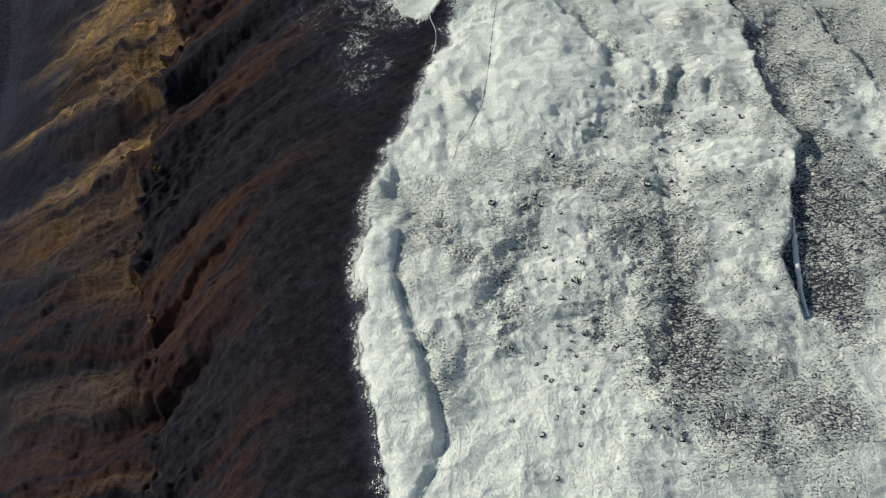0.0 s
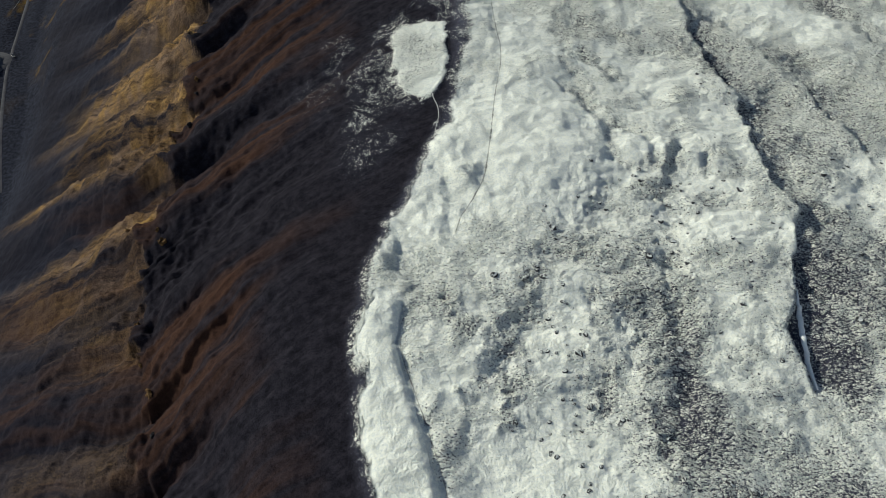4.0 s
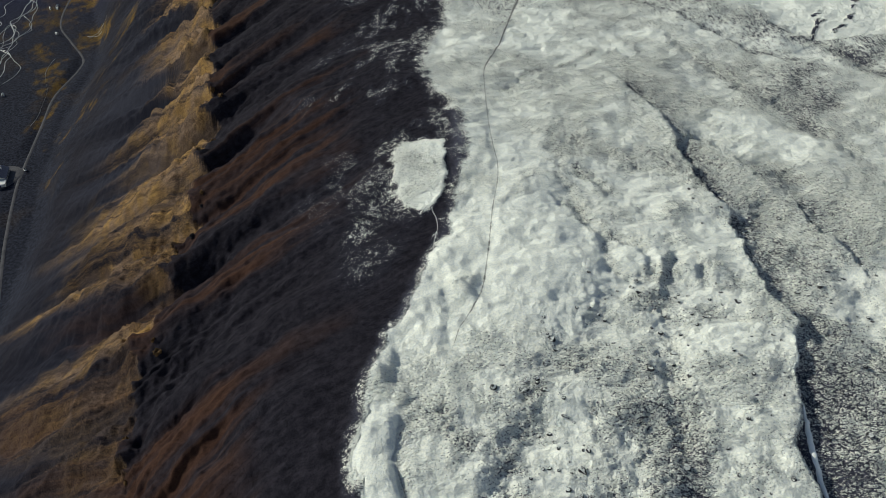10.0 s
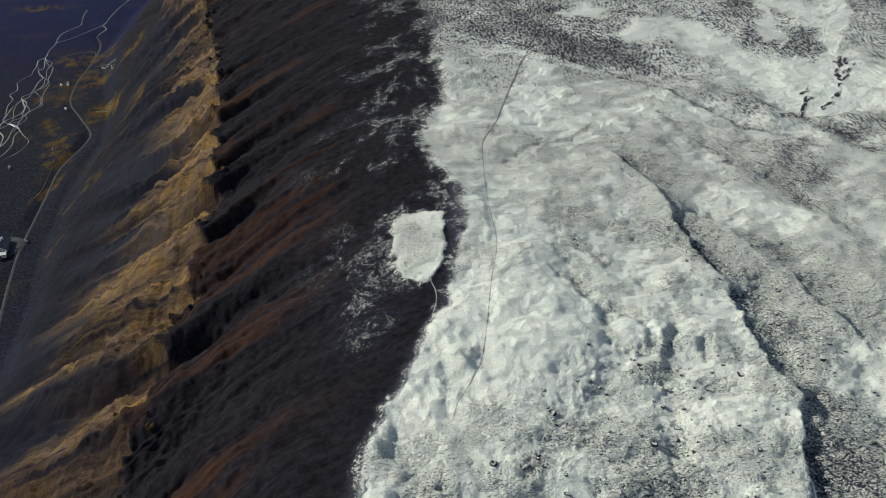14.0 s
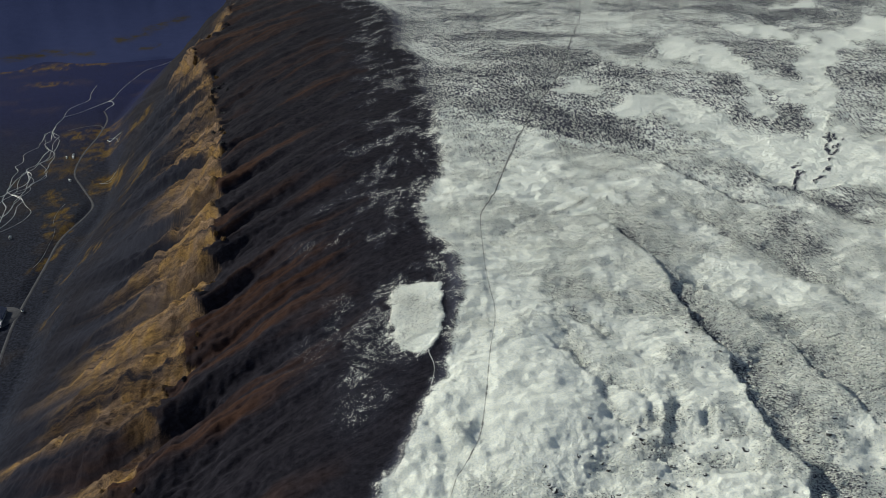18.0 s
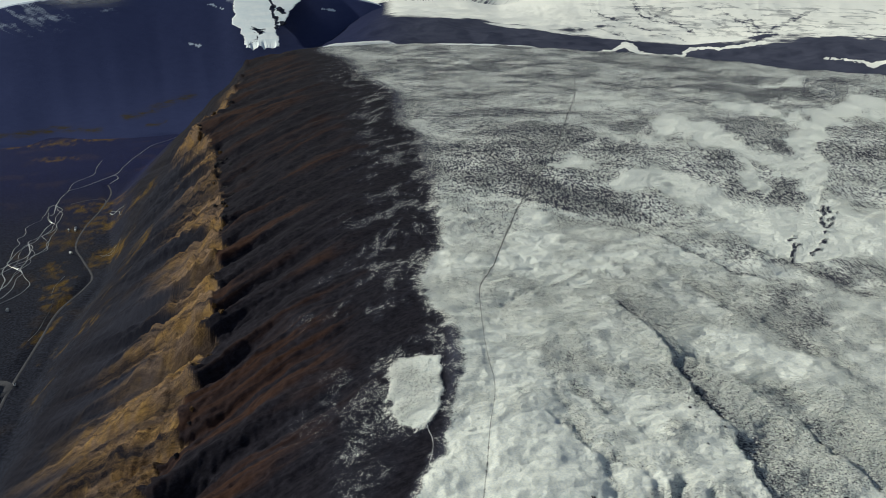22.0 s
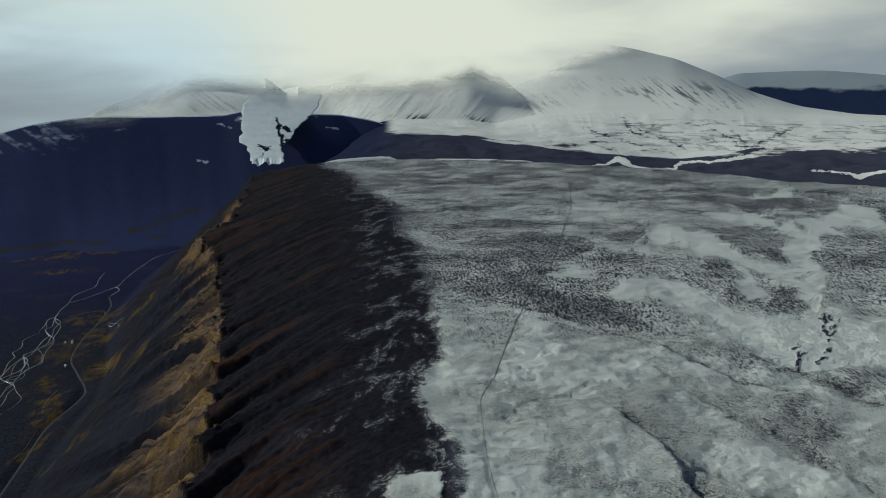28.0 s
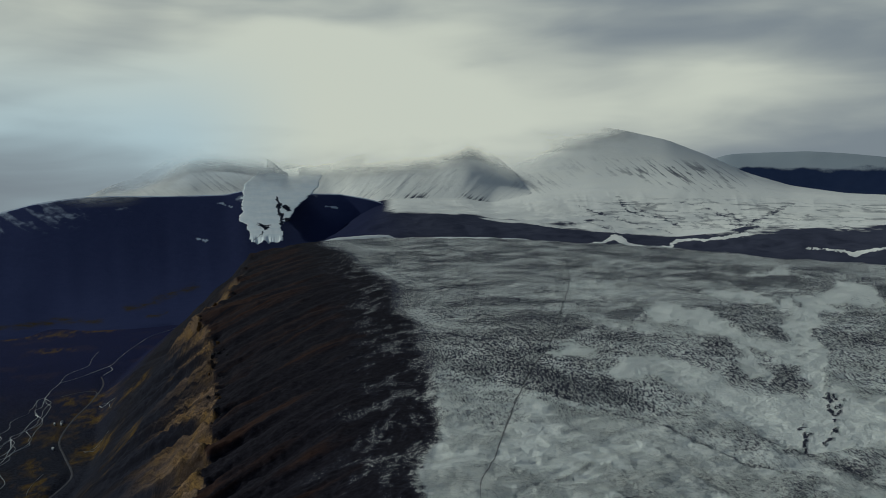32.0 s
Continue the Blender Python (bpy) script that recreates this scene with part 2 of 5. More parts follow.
def land(x, y):
    """The height of the ground, and what covers it."""
    r, az = np.hypot(x, y), np.degrees(np.arctan2(x, y))
    wob = fbm(x, y, 18, 4, 11)
    edge = along(y, SNOW_EDGE) + 1.1 * fbm(x, y, 9, 5, 3, 0.65) * (1 + y / 400)
    brink = np.minimum(along(y, SNOW_EDGE), 3.0) + 2.0
    mid_crest = along(y, CREST)
    foot = along(y, FOOT)
    down, up = np.clip(mid_crest - x, 0, mid_crest - foot + 60), np.maximum(x - mid_crest, 0)
    fall_at = y + 0.0
    for _ in range(9):                                                       # the place on the crest that the fall line through here meets
        fall_at = 0.45 * fall_at + 0.55 * (y - np.interp(fall_at, *LEAN_DOWN) * down - np.interp(fall_at, *LEAN_UP) * up)
    fall_at = fall_at + 1.6 * wob + 2.2 * fbm(x, y, 40, 2, 22)
    spur = np.interp(fall_at, SPURS, np.arange(len(SPURS)))
    share = spur - np.floor(spur)
    tall = 0.75 + 0.5 * hashed(np.floor(spur + 0.5).astype(np.int32).astype(np.uint32), np.uint32(3), 5)
    tall = tall * (0.75 + 0.6 * fbm(fall_at, x * 0.6, 34, 2, 26))
    comb = tall * np.cos(2 * math.pi * share ** 1.9) + 0.25 * ridged(0.02 * x + 3.1, fall_at, 13, 2, 21, 0.45)     # spurs that run down the slope, steeper on their near side
    comb = comb * np.interp(fall_at, [110, 200], [0.5, 1.0])
    comb2 = ridged(0.03 * x + 7.7, fall_at + 2 * wob, 9, 3, 25, 0.55)
    crest = along(y, CREST) - 3.0 * comb * np.interp(y, [200, 500], [1, 0.6]) - 1.8 * comb2 + 2.2 * fbm(x, y, 9, 4, 31, 0.6)
    crest_z = np.interp(y, [0, 800, 1250, 1500], [-42, -38, -24, -30])
    # plateau
    rough = fbm(x, y, 34, 3, 41) * 1.5 + fbm(x * 0.9, y * 1.1, 12, 4, 43, 0.6) * 0.75 + 0.32 * ridged(x * 0.8 + 1.2 * wob, y * 1.2, 7, 3, 45, 0.6)
    z = rough.copy()
    d_trail = to_line(x, y, TRAIL)[0]
    snow = 0.80 + 0.12 * fbm(x, y, 40, 3, 51)
    rubble = np.zeros(x.shape)
    frayed = smooth(-0.7, 0.6, fbm(x, y, 8, 4, 59, 0.6))
    for pts, deep, wide, run, bare in ((SCARP, 2.6, 7.5, 24, 0.40), (SCARP_ARC, 1.6, 6.0, 18, 0.26), (LAVA_LINE, 0.9, 1.6, 9, 0.25), (LAVA_LINE_2, 0.6, 1.3, 7, 0.22)):
        d, side, at = to_line(x + 2.6 * wob, y + 2.6 * fbm(x, y, 12, 4, 53), pts)
        fade = smooth(0, 0.12, at) * smooth(1.0, 0.9, at)
        fall = smooth(-wide, wide, -d * side) * np.exp(-np.maximum(-d * side, 0) / run) * fade * (side <= 0)
        fall = np.where(side > 0, 0.0, fall)
        z = z - deep * fall + 0.25 * deep * np.exp(-(d / 6) ** 2) * (side > 0) * fade
        # stones bared below each edge, with the drop's shade put into the cover
        snow = snow - 0.75 * bare * np.exp(-(d / (1.3 * wide)) ** 2) * (side < 0) * fade * (0.7 + 0.5 * wob)
        rubble = np.maximum(rubble, np.exp(-(d / (2.4 * wide)) ** 2) * (side < 0) * fade * (0.4 + 0.6 * frayed))
    for pts, deep, wide, bare in ((GULLY_MID, 1.3, 3.4, 0.20), (GULLY_WEST, 1.0, 3.8, 0.12), (LEDGE, 0.6, 1.8, 0.16), (GULLY_TOP, 0.8, 2.0, 0.12), (LAVA_LINE_3, 0.5, 1.3, 0.25), (CRACK, 0.7, 0.9, 0.15)) + FLOW_LINES:
        d, side, at = to_line(x + 2 * wob, y + 2 * fbm(x, y, 10, 3, 57), pts)
        fade = smooth(0, 0.1, at) * smooth(1.0, 0.9, at)
        z = z - deep * np.exp(-(d / wide) ** 2) * fade
        # gully beds bared; some of their relief shade is put into this cover
        snow = snow - 0.4 * bare * np.exp(-(d / (1.3 * wide)) ** 2) * fade * (0.7 + 0.6 * wob)
        rubble = np.maximum(rubble, np.exp(-(d / (1.5 * wide)) ** 2) * fade * (0.35 + 0.65 * frayed) * min(1.0, 0.5 + 2.5 * bare))
    # broken ground between the gullies
    broken = spot(x, y, 50, 92, 34, 44, 0, 0.5) + spot(x, y, 98, 118, 26, 60, 0, 0.4)
    crag = ridged(x * 0.8 + 1.5 * wob, y * 1.25, 6.0, 4, 61, 0.62)
    steps = 1.6 * fbm(x * 0.55 + 2 * wob, y, 15, 3, 62, 0.5)
    ledges = (np.floor(steps * 2.5) + smooth(0.60, 1.0, steps * 2.5 - np.floor(steps * 2.5))) / 2.5     # low broken terraces
    close = smooth(300, 200, r)
    z = z + close * ((0.08 + 0.18 * broken) * np.maximum(crag, -0.2) + (0.25 + 0.35 * broken) * ledges)
    for cx, cy, rx, ry, dip_by in ((49.5, 141, 5.5, 9, 1.3), (64, 136, 4.5, 6, 0.9), (72, 133, 4, 4, 0.6)):     # low domes in ringed hollows
        q = np.hypot((x - cx + 1.3 * wob) / rx, (y - cy + 1.6 * fbm(x, y, 6, 3, 65)) / ry)
        moat = np.exp(-((q - 1.05) / 0.32) ** 2)
        z = z - dip_by * moat + 0.5 * dip_by * np.exp(-(q / 0.6) ** 2)
        # shade of the moat's west wall, put in as thinner snow
        snow = snow - 0.22 * moat * smooth(-0.5, 0.6, fbm(x, y, 5, 3, 66)) * smooth(rx, -rx, x - cx)
        rubble = np.maximum(rubble, 0.6 * moat)
    for pts, wide, much in ((GULLY_WEST, 4.5, 1.0), (GULLY_MID, 5.0, 1.0), (LEDGE, 3.5, 0.8), ([(40, 125.6), (56, 127)], 2.5, 0.9), ([(33, 55.5), (46, 53)], 2.0, 0.9), ([(44, 100), (42, 84), (44, 66), (42, 57)], 5.0, 0.8)):
        d, _, _ = to_line(x + 2 * wob, y + 2 * fbm(x, y, 10, 3, 57), pts)
        rubble = np.maximum(rubble, much * np.exp(-(d / wide) ** 2) * (0.3 + 0.7 * frayed))
        snow = snow - 0.03 * much * np.exp(-(d / wide) ** 2)
    rough_east = spot(x + 2 * wob, y + 2 * wob, 99, 97, 17, 19, 0, 0.5)
    rubble = np.maximum(rubble, 0.95 * rough_east)
    snow = snow - 0.14 * rough_east
    z = z + rubble * 0.50 * ridged(x * 0.8 + 0.4 * wob, y * 1.4, 3.6, 3, 69, 0.6)
    for cx, cy, rx, ry, tall_by in ((32.7, 80, 6, 9, 1.1), (67, 80, 7, 9, 1.0), (97, 128, 9, 10, 1.6), (26, 141, 14, 27, 1.5), (62, 100, 8, 12, 0.8)):     # smooth swells
        q = np.hypot((x - cx + 1.2 * wob) / rx, (y - cy + 1.2 * wob) / ry)
        z = z + tall_by * smooth(1.25, 0.35, q)
        rubble = rubble * (1 - 0.75 * smooth(1.1, 0.8, q))
        snow = snow + 0.06 * smooth(1.1, 0.8, q)
    hummocks = spot(x, y, -3, 118, 13, 30, -10, 0.6)
    z = z + hummocks * 1.15 * fbm(x + 0.4 * y, y * 0.75, 5.5, 3, 70, 0.45)
    # where the snow lies thick or thin
    for cx, cy, rx, ry, turn, more in ((26, 150, 9, 9, 0, 0.5), (27, 128, 13, 9, 0, 0.45), (108, 210, 14, 16, 0, 0.35), (52, 345, 9, 12, 0, 0.35), (132, 202, 14, 8, 0, 0.25),
                                       (52, 68, 5, 12, 10, -0.09), (51, 52, 7, 14, 0, -0.09), (62, 41, 14, 7, 0, -0.10), (84, 70, 5, 10, -15, -0.22), (80, 46, 12, 12, 0, -0.12), (62, 60, 26, 26, 0, -0.06), (18, 46, 20, 18, 0, -0.08), (143, 240, 16, 18, 0, -0.18), (104, 140, 18, 40, 0, -0.08),
                                       (110, 370, 60, 34, -38, -0.08), (160, 300, 34, 30, -30, -0.10), (100, 460, 70, 60, 0, -0.05), (65, 285, 10, 5, 30, 0.3), (99, 201, 8, 9, 0, 0.2), (92, 218, 9, 8, 0, 0.2), (65, 254, 7, 5, 0, 0.2), (26, 157, 7, 7, 0, 0.2)):
        snow = snow + more * spot(x + 3 * wob, y + 3 * wob, cx, cy, rx, ry, turn, 0.55)
    snow = snow - 0.27 * smooth(230, 560, y) + 0.16 * smooth(1500, 700, y) * np.maximum(fbm(x * 0.25, y, 60, 3, 71), 0) * smooth(350, 600, y)
    dip = -np.degrees(np.arctan2(EYE[2], r))
    far = np.zeros(x.shape)
    bx, by = az + 0.7 * fbm(az, dip * 1.6, 1.6, 5, 73, 0.6), dip + 0.40 * fbm(az, dip * 1.6, 1.8, 5, 74, 0.6)
    for pts, wide, much in SNOW_RUNS + SNOW_RUNS_FAR:
        d, _, _ = to_line(bx, by, pts, 4.0)
        far = np.maximum(far, much * smooth(1.7, 0.2, d / wide))
    _, s1, _ = to_line(x + 3 * wob, y, LAVA_LINE, 300.0)
    _, s2, _ = to_line(x + 3 * wob, y, LAVA_LINE_2, 300.0)
    lava = (s1 > 0) * (s2 < 0) * smooth(-20, 30, x) * smooth(250, 180, x) * smooth(235, 265, y)
    far = far * (1 - 0.8 * lava)
    snow = snow + far * 0.62 - 0.08 * lava
    for pts, wide in ISLETS:
        d, _, _ = to_line(az + 0.10 * fbm(x, y, 4, 3, 75), dip + 0.10 * fbm(x, y, 5, 3, 77), pts, 1.0)
        snow = snow - 1.1 * np.exp(-(d / wide) ** 2) * smooth(-0.9, 0.1, fbm(x, y, 4, 3, 79))
    bank = smooth(0.5, 3.0, x - edge) * smooth(96, 84, y) * smooth(0, 3, -(x - np.interp(y, [30, 42, 56, 67, 78, 90], [-3, 1, -2.6, -6.2, -9.4, -8])))
    snow = snow + 0.5 * bank
    z = z + 0.7 * bank - 0.5 * np.exp(-((d_trail) / 1.3) ** 2) * smooth(100, 88, y)
    on_top = smooth(-2.0, 2.2, (x - edge) / (0.7 + y / 120))
    # rough, bare rim beside the snow
    streaks = fbm(x, y, 13, 5, 81, 0.6) + 0.6 * fbm(x * 2, y * 0.6, 9, 4, 83, 0.6)
    patchy = smooth(-0.3, 1.0, streaks) * smooth(-72, -26, x - edge) * smooth(150, 190, y) * smooth(1300, 900, y)
    nib = fbm(x, y, 6, 5, 87, 0.6)
    half, middle = np.interp(y + 1.5 * nib, [164, 172, 185, 207], [2.6, 6.5, 10.2, 9.4]), np.interp(y, [164, 185, 207], [-5.2, -9.0, -10.2])
    table = 1 - smooth(0.82, 1.15, (np.abs((x - middle + 1.5 * nib) / half) ** 4 + np.abs((y - 186 + 1.8 * nib) / 20.5) ** 4) ** 0.25 + 0.45 * spot(x, y, -20, 188, 4, 6))
    tail = spot(x + wob, y, -18, 164, 9, 25, -14, 0.6)
    snow = np.where(on_top > 0, snow * on_top, 0) + (1 - on_top) * np.maximum.reduce([0.31 * patchy, (0.62 + 0.26 * smooth(-18, -7, x) + 0.10 * streaks) * table, tail * (0.34 + 0.16 * streaks)])
    # the slope west of the brink
    t = np.clip((brink - x) / np.maximum(brink - crest, 1), 0, 1)
    upper = crest_z * (0.35 * t + 0.65 * t * t)
    gully = (0.9 * smooth(0.2, 0.6, t) + 1.9 * smooth(0.66, 0.98, t)) * (comb + 0.25 * comb2) * np.interp(y, [200, 500], [1, 0.45]) + smooth(0.45, 0.9, t) * 0.5 * fbm(x, y, 10, 4, 98, 0.6) + smooth(0.05, 0.4, t) * (1.1 * fbm(x, y, 20, 5, 92, 0.55) + 1.2 * ridged(0.1 * x, fall_at, 24, 3, 96, 0.5))
    lip = 1.2 * np.exp(-((x - crest) / 5) ** 2) - 0.9 * np.exp(-((x - crest - 9) / 6) ** 2) * smooth(0.3, -0.6, comb)
    lip = lip + np.exp(-((x - crest - 4) / 8) ** 2) * (1.3 * fbm(x, y, 12, 5, 93, 0.62))
    lip = lip * smooth(0, 12, brink - x)
    u = np.clip((crest - x) / np.maximum(crest - foot, 1), 0, 1)
    scree = crest_z + (-200 - crest_z) * (1.06 * u - 0.06 * u * u * u)
    fan = (1 - smooth(0.0, 0.6, u)) * (2.8 * comb + 0.9 * comb2) + (1 - smooth(0.0, 1.0, u)) * 1.2 * comb + 0.25 * fbm(x, y, 4, 3, 91) * (u < 0.98)
    valley = -200 + 1.0 * fbm(x, y, 60, 4, 95) - 6 * smooth(0, 180, foot - x) + 5 * np.maximum(fbm(x, y, 150, 2, 97), 0)
    k = np.clip(0.5 + (scree + fan - valley) / 36.0, 0, 1)
    low = valley * (1 - k) + (scree + fan) * k + 3.0 * k * (1 - k)
    slope = np.where(x > crest, upper + gully + 0.4 * rough, np.where(u < 1, low, np.minimum(low, valley + 6))) + lip
    west = smooth(brink + 3, brink - 5, x)
    z = z * (1 - west) + slope * west + 0.7 * table
    d_road = to_line(x, y, ROAD)[0]
    flat = np.maximum(np.exp(-(d_road / 7.0) ** 2), spot(x, y, -372, 482, 30, 34, 0, 0.3))
    z = z * (1 - flat) + np.clip(-200.6, z - 6, z + 6) * flat
    ease = np.exp(-(d_trail / 1.6) ** 2) * (1 - west)
    z = z * (1 - ease) + (z - rough * 0.2 - 0.08) * ease
    # the far rim of the plateau, beyond which the ground falls away
    rim = np.interp(az, *zip(*RIM)) + 9 * fbm(x, y, 90, 3, 99)
    drop = np.maximum(r - rim, 0)
    gone = smooth(-40, 420, drop) * smooth(0, 30, drop)
    z = z * (1 - gone) - 215 * gone
    snow = snow * smooth(160, 40, drop)
    ph = fall_at
    thread = fbm(ph, 0.015 * x, 26, 5, 101, 0.6)                              # how far each run of ochre reaches down
    reach = 0.46 + 0.34 * thread + 0.12 * fbm(ph, 0.02 * x, 6, 3, 104)
    reach = reach * np.interp(y, [0, 120, 230, 400, 900], [0.5, 0.9, 1.3, 0.95, 0.5])
    ochre = 1.15 * smooth(1.0, 0.12, u / np.maximum(reach, 0.08)) * (0.35 + 0.85 * smooth(-0.6, 0.5, fbm(ph, 0.03 * x, 15, 4, 106, 0.6))) * (x < crest + 1.0) * smooth(85, 185, ph) * smooth(1150, 850, y)
    # less ochre between the spurs: gully shade is put into the colour
    ochre = ochre * (0.6 + 0.4 * smooth(-0.7, 0.5, comb + 0.5 * comb2))
    ochre = ochre + 0.22 * smooth(0.1, 0.8, fbm(ph, 0.05 * x, 14, 4, 103)) * smooth(0.4, 0.05, u) * (x < crest + 1) * smooth(200, 60, y)
    # rust favours spur tops; coves stay dark, part rock, part shade put into colour
    rust = (x >= crest) * smooth(-0.1, 1.1, 0.7 * comb + 1.1 * fbm(fall_at, 0.35 * x, 24, 5, 105, 0.6)) * smooth(0.22, 0.6, t + 0.12 * wob) * west
    rust = rust + 0.8 * (x < crest) * smooth(260, 130, y) * smooth(-0.1, 0.9, 0.4 * comb2 + 1.1 * fbm(fall_at, 0.3 * x, 18, 4, 111)) * smooth(0.8, 0.25, u)
    low_land = smooth(0.70, 0.95, u + 0.1 * wob)
    base = smooth(0.40, 0.65, u + 0.1 * wob)
    warm, green = 0.0, 0.0
    for cx, cy, rx, ry, turn in ((-515, 968, 34, 36, 0), (-472, 896, 30, 24, 0), (-425, 895, 36, 20, 20), (-466, 842, 14, 22, 0), (-457, 732, 12, 34, 0), (-502, 812, 14, 34, 0), (-491, 878, 20, 20, 0), (-310, 664, 20, 16, 20), (-275, 614, 14, 14, 20), (-308, 540, 16, 8, 20), (-344, 530, 9, 6, 0), (-318, 470, 14, 7, 0), (-300, 600, 20, 8, 20)):
        warm = np.maximum(warm, spot(x + 14 * fbm(x, y, 26, 5, 114, 0.6), y + 24 * fbm(x, y, 30, 5, 113, 0.6), cx, cy, rx, ry, turn, 0.9))
    for cx, cy, rx, ry, turn in ((-400, 772, 22, 16, 20), (-418, 786, 12, 9, 0), (-384, 752, 16, 10, 30), (-424, 690, 5, 24, 0), (-406, 648, 5, 24, 10), (-388, 575, 5, 26, 0), (-737, 1690, 70, 40, 0), (-656, 1586, 40, 30, 0), (-780, 1490, 60, 16, 10), (-858, 1430, 70, 14, 10), (-735, 1284, 30, 14, 0)):
        green = np.maximum(green, spot(x + 8 * fbm(x, y, 18, 5, 116, 0.6), y + 14 * fbm(x, y, 20, 5, 115, 0.6), cx, cy, rx, ry, turn, 0.9))
    warm = warm * base * smooth(-0.5, 0.7, fbm(x, y, 14, 5, 117, 0.65))
    moss = np.maximum(1.15 * warm, base * np.maximum(1.6 * green * smooth(-0.6, 0.5, fbm(x, y, 9, 4, 118, 0.6)), 0.12 * smooth(0.5, 1.1, fbm(x, y, 45, 4, 107))))
    silt = low_land * smooth(1500, 900, r)
    # grows with distance: blue haze over the far floor, put into its colour
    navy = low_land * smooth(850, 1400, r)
    talus = (x < crest) * smooth(0.02, 0.25, u) * smooth(50, -40, foot - x + 30 * fbm(ph, 0.02 * x, 20, 3, 119)) * smooth(1200, 700, y) * (0.75 + 0.25 * smooth(90, 260, y)) * (1 - 0.7 * smooth(0.45, 0.95, u + 0.12 * fbm(ph, 0.02 * x, 16, 3, 121)))
    crust = smooth(190, 480, r) * on_top
    panel = spot(x + wob, y, 26, 141, 15, 28, 0, 0.4)
    stony = np.clip(0.29 + 0.16 * smooth(150, 210, r) * smooth(420, 300, r) + 0.42 * fbm(x, y, 24, 4, 109) + 0.36 * fbm(x, y * 1.3, 7, 3, 110) + 0.75 * rubble + 0.10 * broken - 0.9 * bank - 0.6 * panel + 0.9 * smooth(0.62, 0.4, snow) * on_top - 0.5 * smooth(0.85, 1.05, snow), 0, 1)
    return z, np.clip(snow, 0, 1.2), fall_at, west * (1 - np.clip(snow, 0, 1)), stony, np.clip(ochre, 0, 1), np.clip(rust, 0, 1), np.clip(moss, 0, 1), silt, navy, talus, crust
# ---- end land ----


def fresh(name):
    m = bpy.data.materials.new(name)
    m.use_nodes = True
    n = Nodes(m.node_tree)
    for old in list(m.node_tree.nodes):
        m.node_tree.nodes.remove(old)
    return m, n


def finish(n, colour, rough, bump=None, strength=0.5, distance=0.3, spec=0.3, metal=0.0):
    values = {"Base Color": colour, "Roughness": rough, "Specular IOR Level": spec, "Metallic": metal}
    if bump is not None:
        values["Normal"] = n.add("Bump", {"Strength": strength, "Distance": distance, "Height": bump}).outputs[0]
    b = n.add("BsdfPrincipled", values)
    n.add("OutputMaterial", {0: b.outputs[0]})


